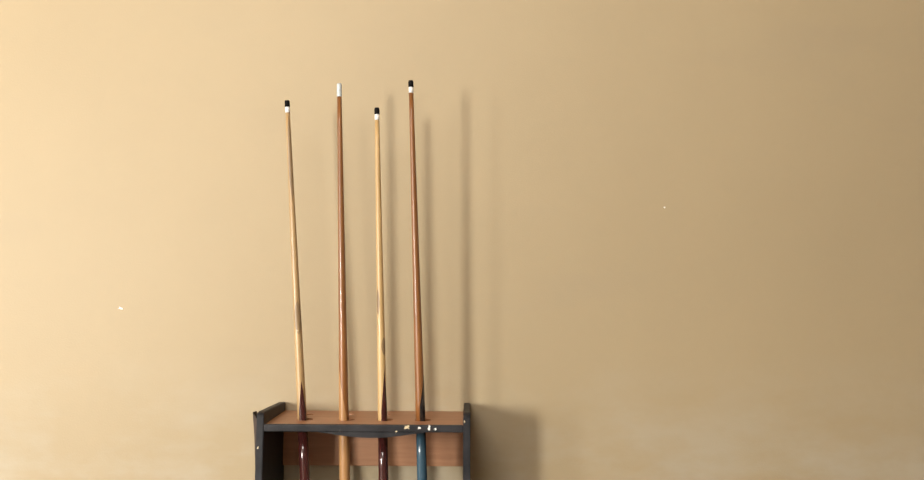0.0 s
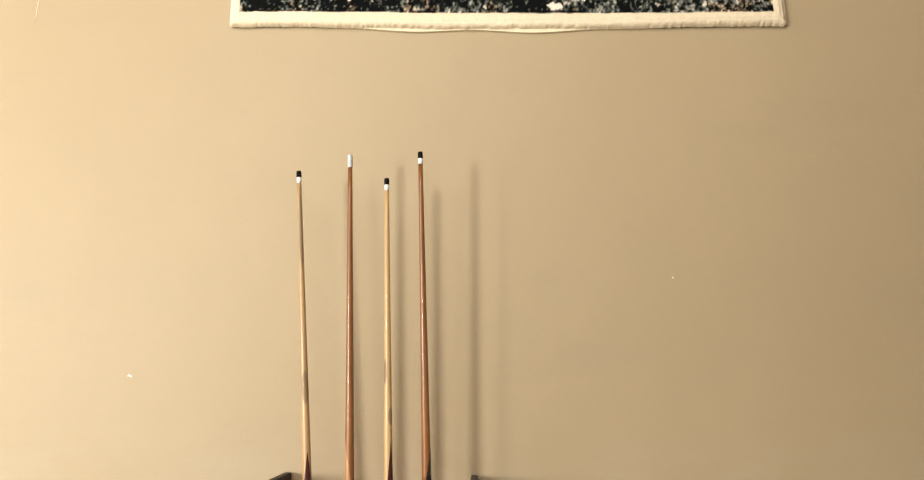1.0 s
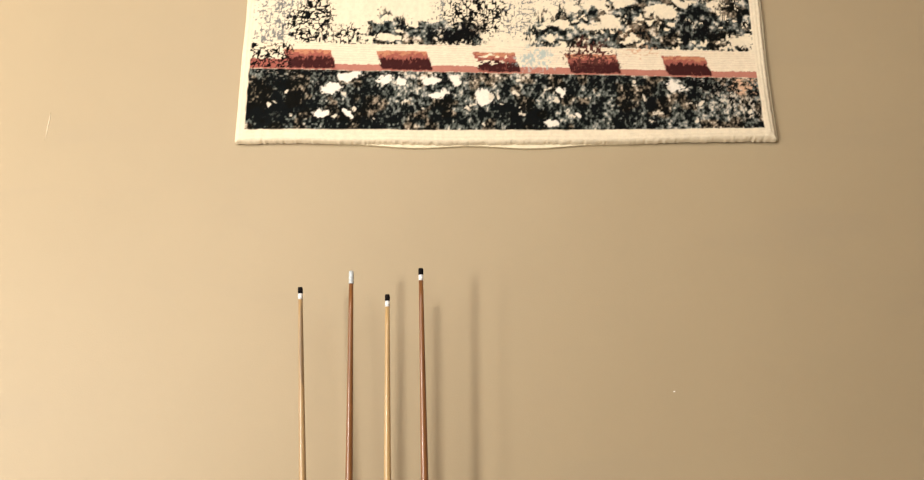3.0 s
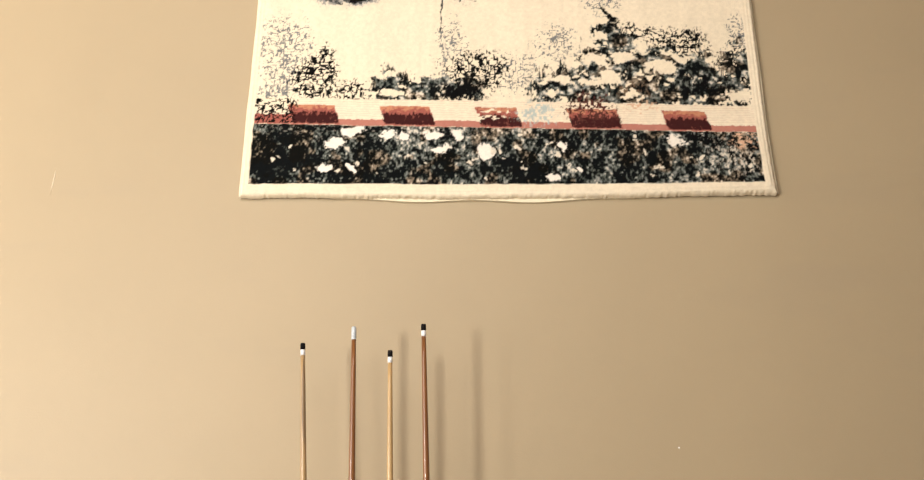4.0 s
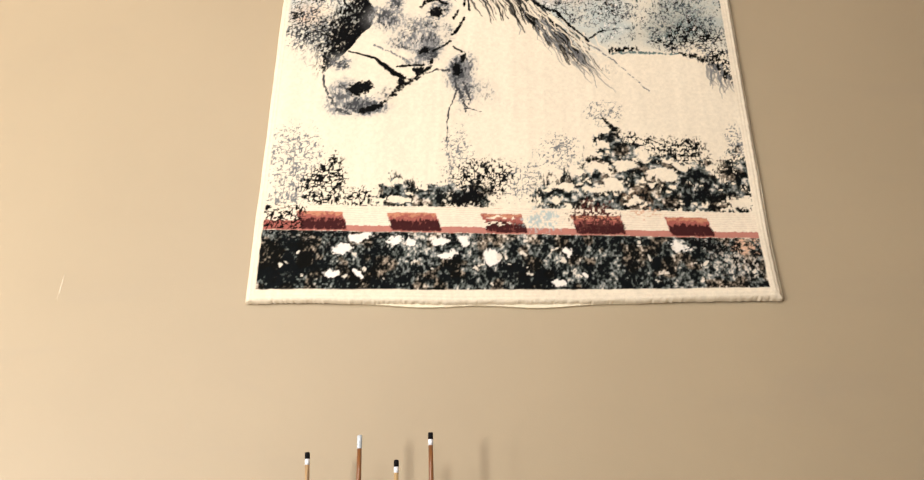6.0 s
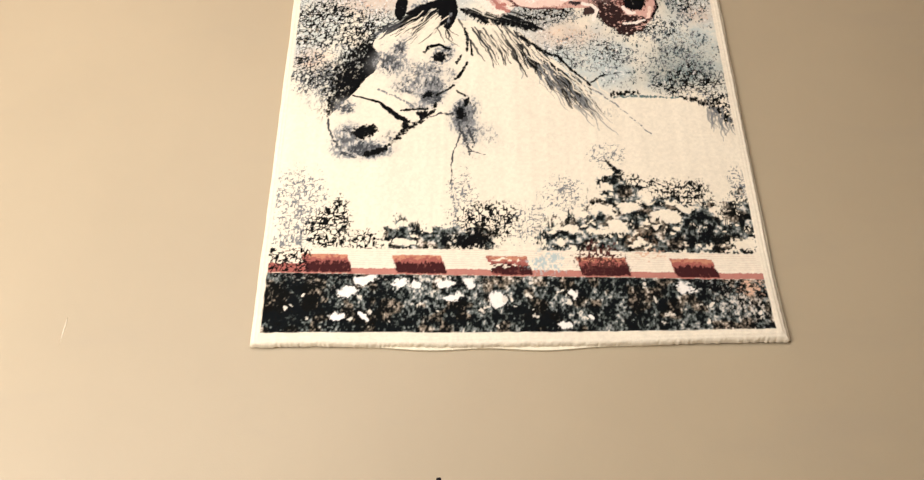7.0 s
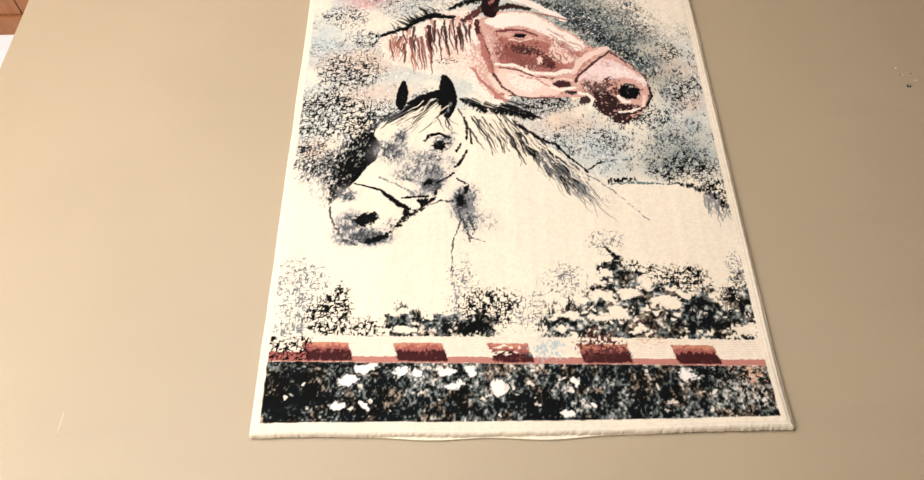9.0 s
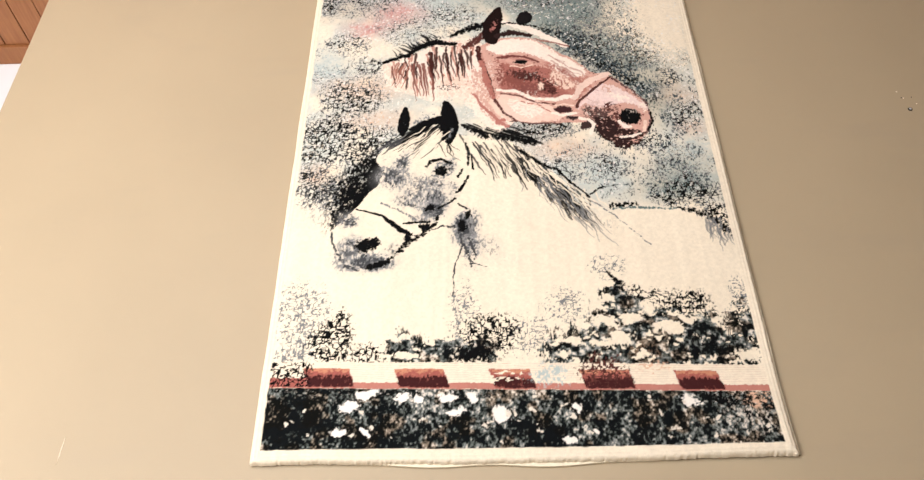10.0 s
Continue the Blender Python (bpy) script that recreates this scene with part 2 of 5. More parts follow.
screw = tagged(new("wall_screw"), "steel screw head in a dark hole in the wall", "screw")
screw.location = (1.178, 0, 2.878)
ring = lathe([(0.0062, 0.0), (0.0062, 0.0015), (0.005, 0.003), (0.0, 0.003)], 16)
part("plug", ring, DARK, screw, "dark plastic plug").rotation_euler = (radians(90), 0, 0)
headm = lathe([(0.0036, 0.001), (0.0036, 0.0036), (0.0024, 0.005), (0.0, 0.0052)], 16)
part("screw_head", headm, STEEL, screw, "bright steel head").rotation_euler = (radians(90), 0, 0)

# ---- the cue rack ----
RACK_L, RACK_R, RACK_F = -0.4345, -0.0500, -0.18     # outer sides and front; the back is on the wall
PANEL = 0.0130
SHELF_Z, SHELF_T = 0.8685, 0.0115
HOLES = [-0.364, -0.286, -0.214, -0.143]
HOLE_Y = -0.118


def side_panel():
    """An upright board with its top front corner eased."""
    bm = bmesh.new()
    outline = [(0.0, 0.0), (RACK_F, 0.0), (RACK_F, 0.884), (RACK_F + 0.004, 0.889), (RACK_F + 0.012, 0.891), (-0.002, 0.893), (0.0, 0.891)]
    a = [bm.verts.new((0, y, z)) for y, z in outline]
    b = [bm.verts.new((PANEL, y, z)) for y, z in outline]
    bm.faces.new(a)
    bm.faces.new(b[::-1])
    for i in range(len(outline)):
        j = (i + 1) % len(outline)
        bm.faces.new((a[i], b[i], b[j], a[j]))
    bmesh.ops.recalc_face_normals(bm, faces=bm.faces)
    bmesh.ops.bevel(bm, geom=[e for e in bm.edges if e.calc_face_angle(0) > 0.5], offset=0.0012, segments=2, affect="EDGES")
    return bm


def holed_board(x0, x1, y0, y1, z0, z1, holes, rise):
    """A board with oval holes (centre, radii) cut right through it; it rises a little towards the back."""
    bm = bmesh.new()
    loops = [[(x0, y0), (x1, y0), (x1, y1), (x0, y1)]]
    for hx, cy, rx, ry in holes:
        loops.append([(hx + rx * math.cos(2 * math.pi * i / 24), cy + ry * math.sin(2 * math.pi * i / 24)) for i in range(24)])
    edges = []
    for lp in loops:
        vs = [bm.verts.new((x, y, z1)) for x, y in lp]
        edges += [bm.edges.new((vs[i], vs[(i + 1) % len(vs)])) for i in range(len(vs))]
    made = bmesh.ops.triangle_fill(bm, edges=edges, use_beauty=True)
    faces = [g for g in made["geom"] if isinstance(g, bmesh.types.BMFace)]
    down = bmesh.ops.extrude_face_region(bm, geom=faces)
    for g in down["geom"]:
        if isinstance(g, bmesh.types.BMVert):
            g.co.z = z0
    for vert in bm.verts:
        vert.co.z += rise * (vert.co.y - y0)
    return bm


CUTS = [(x + 0.004, HOLE_Y + 0.005, 0.0160, 0.015) for x in HOLES] + [(x - 0.003, -0.052, 0.012, 0.010) for x in HOLES]
rack = tagged(new("cue_rack"), "black and brown wooden cue rack with chipped edges against the wall", "cue rack")
inner_l, inner_r = RACK_L + PANEL, RACK_R - PANEL
for x in (RACK_L, inner_r):
    part("side_panel", side_panel(), CHARCOAL, rack, "worn charcoal painted side").location = (x, 0, 0)
part("shelf", holed_board(inner_l, inner_r, RACK_F + 0.012, -0.0005, SHELF_Z - SHELF_T, SHELF_Z, CUTS, 0.045), VENEER, rack, "brown veneered shelf with cue holes")
part("shelf_edge", box(inner_l, inner_r, RACK_F + 0.001, RACK_F + 0.0118, SHELF_Z - SHELF_T - 0.001, SHELF_Z + 0.0005, 0.002), CHARCOAL, rack, "charcoal painted front edge")


def bowed_apron():
    """A shallow bow-shaped strip under the middle of the front edge."""
    bm = bmesh.new()
    xs = [-0.323 + 0.19 * i / 20 for i in range(21)]
    top = SHELF_Z - SHELF_T - 0.0012
    rows = []
    for y in (RACK_F + 0.002, RACK_F + 0.011):
        rows.append(([bm.verts.new((x, y, top)) for x in xs], [bm.verts.new((x, y, top - 0.0005 - 0.0095 * math.sin(math.pi * i / 20) ** 1.2)) for i, x in enumerate(xs)]))
    (ft, fb), (bt, bb) = rows
    for i in range(20):
        bm.faces.new((ft[i], ft[i + 1], fb[i + 1], fb[i]))
        bm.faces.new((bt[i], bb[i], bb[i + 1], bt[i + 1]))
        bm.faces.new((fb[i], fb[i + 1], bb[i + 1], bb[i]))
    return bm


part("apron", bowed_apron(), CHARCOAL, rack, "bowed charcoal apron")
part("back_rail", box(inner_l, inner_r, -0.013, -0.001, 0.770, SHELF_Z - SHELF_T + 0.0065, 0.001), VENEER, rack, "brown veneered back rail")
part("base", box(inner_l, inner_r, RACK_F + 0.005, -0.002, 0.03, 0.055, 0.002), VENEER, rack, "brown base board")
part("plinth", box(inner_l, inner_r, RACK_F + 0.02, RACK_F + 0.032, 0.0, 0.0295), CHARCOAL, rack)


def flake(sx, sz, seed, mat, x, z, name="chip"):
    ob = part(name, blotch(sx, sz, 0.0012, seed), mat, rack, "chipped pale edge")
    ob.location = (x, RACK_F + 0.0008, z)


for fx, fz, fsx, fsz, sd in ((-0.1640, 0.8650, 0.0056, 0.0046, 1), (-0.1420, 0.8640, 0.0042, 0.0026, 3), (-0.1240, 0.8640, 0.0032, 0.0056, 14), (-0.1130, 0.8620, 0.0024, 0.0022, 5), (-0.1830, 0.8580, 0.0022, 0.0018, 6)):
    flake(fsx, fsz, sd, RAW if sd in (1, 6) else CHIP, fx, fz)
flake(0.0018, 0.004, 8, RAW, RACK_L + 0.004, 0.828)
flake(0.0016, 0.003, 9, RAW, RACK_R - 0.0105, 0.876)


def torn_strip():
    """A tapering sliver of veneer that stands off the side panel."""
    bm = bmesh.new()
    pts = [(0.0, -0.001, 0.0), (-0.010, 0.0, 0.015), (-0.0055, 0.0, -0.03), (-0.001, 0.0, -0.11), (0.0, 0.0, -0.11)]
    a = [bm.verts.new((x, y, z)) for x, y, z in pts]
    b = [bm.verts.new((x, y + 0.025, z)) for x, y, z in pts]
    bm.faces.new(a)
    bm.faces.new(b[::-1])
    for i in range(len(pts)):
        j = (i + 1) % len(pts)
        bm.faces.new((a[i], b[i], b[j], a[j]))
    return bm


part("torn_veneer", torn_strip(), SPLINTER, rack, "torn dark veneer sliver").location = (RACK_L - 0.0003, RACK_F + 0.012, 0.874)


# ---- the cues ----
def cue_radius(s):
    """Radius at s metres below the tip."""
    return 0.0043 + 0.0046 * (s / 0.62) ** 1.15 if s < 0.62 else 0.0089 + 0.0048 * (s - 0.62) / 0.83


def shaft_mesh(s0, s1, length, grow=0.0, n=14):
    return lathe([(cue_radius(s0 + (s1 - s0) * i / n) + grow, length - (s0 + (s1 - s0) * i / n)) for i in range(n + 1)][::-1])


def splice_mesh(centre, half, s0, s1, length, grow=0.0004, tail=False):
    """A pointed inlay that widens towards the butt, lying round the shaft; tail: pointed at both ends."""
    bm = bmesh.new()
    rows = []
    for i in range(11):
        k = i / 10
        s = s0 + (s1 - s0) * k
        r = cue_radius(s) + grow
        w = half * (math.sin(math.pi * k) ** 0.7 if tail else min(1.0, k * 1.6))
        rows.append([bm.verts.new((r * math.cos(centre + w * j), r * math.sin(centre + w * j), length - s)) for j in [q / 10 - 1 for q in range(21)]])
    for a, b in zip(rows, rows[1:]):
        for j in range(20):
            bm.faces.new((a[j], a[j + 1], b[j + 1], b[j]))
    bmesh.ops.remove_doubles(bm, verts=bm.verts, dist=1e-6)
    return bm


def make_cue(label, foot, tip, shaft_mat, butt_mat, split, cap, splices=(), splice_mat=None, stains=()):
    """A cue from its foot to its tip; split: metres below the tip at which the butt begins."""
    foot, tip = Vector(foot), Vector(tip)
    length = (tip - foot).length
    ob = tagged(new("billiard_cue"), label, "billiard cue", "cues in the rack")
    ob.matrix_world = Matrix.Translation(foot) @ (tip - foot).to_track_quat("Z", "Y").to_matrix().to_4x4()
    if cap == "silver":
        part("cap", lathe([(0.0046, length - 0.026), (0.0050, length - 0.024), (0.0049, length - 0.003), (0.0040, length)]), SILVER, ob, "pale grey cap", True)
        top = 0.026
    else:
        part("cue_tip", lathe([(0.0049, length - 0.0130), (0.0050, length - 0.003), (0.0042, length)]), TIP, ob, "black leather tip", True)
        part("ferrule", lathe([(0.0046, length - 0.0245), (0.0047, length - 0.0131)]), FERRULE, ob, "white ferrule", True)
        top = 0.0245
    part("shaft", shaft_mesh(top, split, length), shaft_mat, ob, "", True)
    part("butt", shaft_mesh(split, length - 0.012, length), butt_mat, ob, "", True)
    part("bumper", lathe([(0.010, 0.0), (0.0136, 0.003), (0.0136, 0.0119)]), TIP, ob, "black rubber bumper", True)
    for c, h, s0, s1 in splices:
        part("splice", splice_mesh(radians(c), radians(h), s0, s1, length), splice_mat, ob, "pointed dark inlay", True)
    for c, h, s0, s1 in stains:
        part("stain", splice_mesh(radians(c), radians(h), s0, s1, length, 0.00025, True), STAINED, ob, "grey handling stain", True)
    return ob


FOOT_Z = 0.0555


def cue_line(tip_x, tip_z, hole_x, tip_y=-0.118):
    """Foot and tip of a cue that passes through its hole."""
    k = (FOOT_Z - tip_z) / (SHELF_Z - tip_z)
    return (tip_x + (hole_x - tip_x) * k, tip_y + (HOLE_Y - tip_y) * k, FOOT_Z), (tip_x, tip_y, tip_z)


make_cue("pale wooden billiard cue with dark maroon butt standing in the rack", *cue_line(-0.4090, 1.4810, -0.3640, -0.118), ASH, MAROON, 0.630, "tip",
         ((22, 48, 0.54, 0.629),), MAROON, ((25, 48, 0.03, 0.20), (20, 60, 0.39, 0.455)))
make_cue("red-brown billiard cue with honey coloured butt and pale cap", *cue_line(-0.3070, 1.5130, -0.2860, -0.125), CHERRY, HONEY, 0.800, "silver",
         ((-100, 179, 0.52, 0.799),), HONEY)
make_cue("pale wooden billiard cue with glossy dark maroon butt", *cue_line(-0.2330, 1.4650, -0.2140, -0.126), MAPLE, MAROON, 0.625, "tip",
         ((20, 50, 0.50, 0.624),), MAROON, ((25, 40, 0.44, 0.475), (-60, 30, 0.35, 0.40)))
make_cue("red-brown billiard cue with blue lacquered butt standing in the rack", *cue_line(-0.1670, 1.5150, -0.1430, -0.140), CHERRY, TEAL, 0.655, "tip",
         ((30, 75, 0.56, 0.654),), EBONY)


# ---- the rug on the wall ----
RUG_W, RUG_H, RUG_Z, RUG_T = 1.200, 1.8, 1.841, 0.020
FOOT = -0.006                                    # lower edge, below the pattern's zero
PITCH = 0.0019                                   # from tuft to tuft


def value_noise(u, v, cell, seed, stretch=1.0):
    """Smooth noise between -1 and 1 on a jittered lattice."""
    rng = np.random.RandomState(seed)
    table = rng.uniform(-1, 1, (256, 256))
    a, b = u / cell, v / (cell * stretch)
    i, j = np.floor(a).astype(int), np.floor(b).astype(int)
    fa, fb = a - i, b - j
    fa, fb = fa * fa * (3 - 2 * fa), fb * fb * (3 - 2 * fb)
    p = table[i % 256, j % 256] * (1 - fa) + table[(i + 1) % 256, j % 256] * fa
    q = table[i % 256, (j + 1) % 256] * (1 - fa) + table[(i + 1) % 256, (j + 1) % 256] * fa
    return p * (1 - fb) + q * fb


def fbm(u, v, cell, seed, octaves=3, stretch=1.0):
    total, amp = 0, 1.0
    for k in range(octaves):
        total = total + amp * value_noise(u, v, cell / 2 ** k, seed + k, stretch)
        amp *= 0.55
    return total / 1.6


def step(x, a, b):
    t = np.clip((x - a) / (b - a), 0, 1)
    return t * t * (3 - 2 * t)


def even(x):
    """The same field with its values spread evenly from 0 to 1."""
    out = np.empty(len(x))
    out[np.argsort(x)] = np.linspace(0, 1, len(x))
    return out


class Weave:
    """The rug's pattern: layers of yarn colour laid on one another over a lattice of tufts."""

    def __init__(self, u, v, warped=None):
        self.u, self.v = u, v
        if warped:
            self.wu, self.wv = warped
            return
        self.wu = u + 0.010 * value_noise(u, v, 0.03, 11) + 0.004 * value_noise(u, v, 0.009, 12)
        self.wv = v + 0.010 * value_noise(u, v, 0.03, 13) + 0.004 * value_noise(u, v, 0.009, 14)
        self.colour = np.empty((len(u), 3))
        self.colour[:] = CREAM
        self.grains = [even(fbm(u, v, 0.0046, 201, 3, 1.5)), even(fbm(u, v, 0.0056, 211, 3, 0.8)), even(fbm(u, v, 0.0042, 221, 3, 1.9))]
        self.turn = 0

    def lay(self, mask, colour, crisp=True):
        """Lay a yarn colour; the mask is the share of tufts that take it."""
        m = np.clip(mask, 0, 1)
        if crisp:
            m = step(m * 1.56 - 0.28 - self.grains[self.turn], -0.28, 0.28)
            self.turn = (self.turn + 1) % 3
        m = m[:, None]
        self.colour = self.colour * (1 - m) + np.asarray(colour) * m

    def oval(self, cu, cv, ru, rv, soft=0.5, turn=0.0):
        c, s = math.cos(radians(turn)), math.sin(radians(turn))
        a, b = self.wu - cu, self.wv - cv
        d = np.hypot((a * c + b * s) / ru, (b * c - a * s) / rv)
        return 1 - step(d, 1 - soft, 1 + soft * 0.3)

    def spot(self, cu, cv, ru, rv, soft=0.5, turn=0.0):
        """An oval with a calmer outline."""
        near, u, v = self.inside(((cu - max(ru, rv), cv - max(ru, rv)), (cu + max(ru, rv), cv + max(ru, rv))), 0.0, 0.3)
        c, s = math.cos(radians(turn)), math.sin(radians(turn))
        a, b = u - cu, v - cv
        out = np.zeros(len(self.u))
        out[near] = 1 - step(np.hypot((a * c + b * s) / ru, (b * c - a * s) / rv), 1 - soft, 1 + soft * 0.3)
        return out

    def bar(self, u0, v0, r0, u1, v1, r1, soft=0.25, warp=1.0):
        """A tapered bar with round ends."""
        wu, wv = self.u + (self.wu - self.u) * warp, self.v + (self.wv - self.v) * warp
        du, dv = u1 - u0, v1 - v0
        k = np.clip(((wu - u0) * du + (wv - v0) * dv) / (du * du + dv * dv), 0, 1)
        d = np.hypot(wu - u0 - k * du, wv - v0 - k * dv)
        r = r0 + (r1 - r0) * k
        return 1 - step(d / r, 1 - soft, 1 + soft * 0.5)

    def inside(self, pts, soft, warp):
        """Where the region of interest lies, and the place of its tufts."""
        reach = soft + 0.03
        near = np.nonzero((self.u > min(p[0] for p in pts) - reach) & (self.u < max(p[0] for p in pts) + reach)
                          & (self.v > min(p[1] for p in pts) - reach) & (self.v < max(p[1] for p in pts) + reach))[0]
        u, v = self.u[near], self.v[near]
        return near, u + (self.wu[near] - u) * warp, v + (self.wv[near] - v) * warp

    def shape(self, pts, soft, warp=0.35):
        """The inside of a smooth closed outline; soft: the width in metres over which it fades."""
        n = len(pts)
        loop = []
        for i in range(n):
            a, b, c, d = (np.asarray(pts[(i + k) % n][:2]) for k in (-1, 0, 1, 2))
            for t in (0.0, 0.25, 0.5, 0.75):
                loop.append(0.5 * (2 * b + (c - a) * t + (2 * a - 5 * b + 4 * c - d) * t * t + (3 * b - a - 3 * c + d) * t ** 3))
        near, u, v = self.inside(pts, soft, warp)
        odd, far = np.zeros(len(near), dtype=bool), np.full(len(near), 9.0)
        for (a, b), (c, d) in zip(loop, loop[1:] + loop[:1]):
            if b != d:
                odd ^= ((v < b) != (v < d)) & (u < a + (v - b) * (c - a) / (d - b))
            k = np.clip(((u - a) * (c - a) + (v - b) * (d - b)) / ((c - a) ** 2 + (d - b) ** 2 + 1e-12), 0, 1)
            far = np.minimum(far, (u - a - k * (c - a)) ** 2 + (v - b - k * (d - b)) ** 2)
        far = np.sqrt(far)
        out = np.zeros(len(self.u))
        out[near] = step(np.where(odd, far, -far), -soft * 0.5, soft * 0.5)
        return out

    def stroke(self, pts, soft, warp=0.35):
        """A brush line through points (u, v, radius)."""
        near, u, v = self.inside(pts, max(p[2] for p in pts), warp)
        best = np.zeros(len(near))
        for (a, b, r), (c, d, q) in zip(pts, pts[1:]):
            k = np.clip(((u - a) * (c - a) + (v - b) * (d - b)) / ((c - a) ** 2 + (d - b) ** 2), 0, 1)
            best = np.maximum(best, 1 - step(np.hypot(u - a - k * (c - a), v - b - k * (d - b)) / (r + (q - r) * k), 1 - soft, 1 + soft * 0.5))
        out = np.zeros(len(self.u))
        out[near] = best
        return out

    def strands(self, u0, v0, u1, v1, du, dv, count, width, seed, colour, jitter=0.015, bend=0.02, strength=0.9):
        """Short curved strokes that set out from the line (u0, v0)-(u1, v1) and run by (du, dv)."""
        rng = np.random.RandomState(seed)
        for _ in range(count):
            k, s = rng.uniform(0, 1), rng.uniform(0.5, 1.15)
            a, b = u0 + (u1 - u0) * k + rng.normal(0, jitter), v0 + (v1 - v0) * k + rng.normal(0, jitter)
            mu, mv = a + du * s * 0.5 + rng.normal(0, bend), b + dv * s * 0.5
            eu, ev = a + du * s + rng.normal(0, bend), b + dv * s
            w = width * rng.uniform(0.6, 1.4)
            near = np.nonzero((abs(self.u - mu) < abs(du) * s * 0.6 + 0.06) & (abs(self.v - mv) < abs(dv) * s * 0.6 + 0.06))[0]
            if len(near) == 0:
                continue
            sub = Weave(self.u[near], self.v[near], (self.wu[near], self.wv[near]))
            m = np.maximum(sub.bar(a, b, w, mu, mv, w * 0.9, 0.5, 0.35), sub.bar(mu, mv, w * 0.9, eu, ev, w * 0.35, 0.5, 0.35))
            m = (m * strength)[:, None]
            self.colour[near] = self.colour[near] * (1 - m) + np.asarray(colour) * m


CREAM = (0.80, 0.695, 0.510)
INK = (0.006, 0.006, 0.006)
GREY = (0.19, 0.19, 0.18)
SLATE = (0.105, 0.155, 0.140)
MIST = (0.44, 0.495, 0.450)
ROSE = (0.55, 0.27, 0.23)
SAND = (0.66, 0.42, 0.27)
BROWN = (0.42, 0.175, 0.120)
DEEP = (0.085, 0.030, 0.024)
RED = (0.34, 0.105, 0.078)


def mottled(tone, warm):
    """Leafy yarn colours from near black to straw by tone; warm: where the mid tones turn from grey-green to tan."""
    at = (0.0, 0.34, 0.40, 0.54, 0.60, 0.76, 0.82, 0.93, 0.96, 1.0)
    cool = ((0.006, 0.007, 0.007), (0.008, 0.009, 0.009), (0.035, 0.040, 0.034), (0.042, 0.048, 0.041), (0.088, 0.097, 0.082), (0.105, 0.115, 0.097), (0.19, 0.20, 0.18), (0.24, 0.245, 0.215), (0.50, 0.46, 0.37), (0.72, 0.65, 0.52))
    tan = ((0.006, 0.006, 0.005), (0.008, 0.008, 0.007), (0.040, 0.035, 0.026), (0.050, 0.042, 0.030), (0.110, 0.088, 0.060), (0.140, 0.110, 0.076), (0.24, 0.19, 0.135), (0.30, 0.24, 0.17), (0.55, 0.47, 0.36), (0.75, 0.66, 0.52))
    a, b = (np.stack([np.interp(tone, at, [c[k] for c in row]) for k in range(3)], 1) for row in (cool, tan))
    m = step(warm, 0.05, 0.30)[:, None]
    return a * (1 - m) + b * m


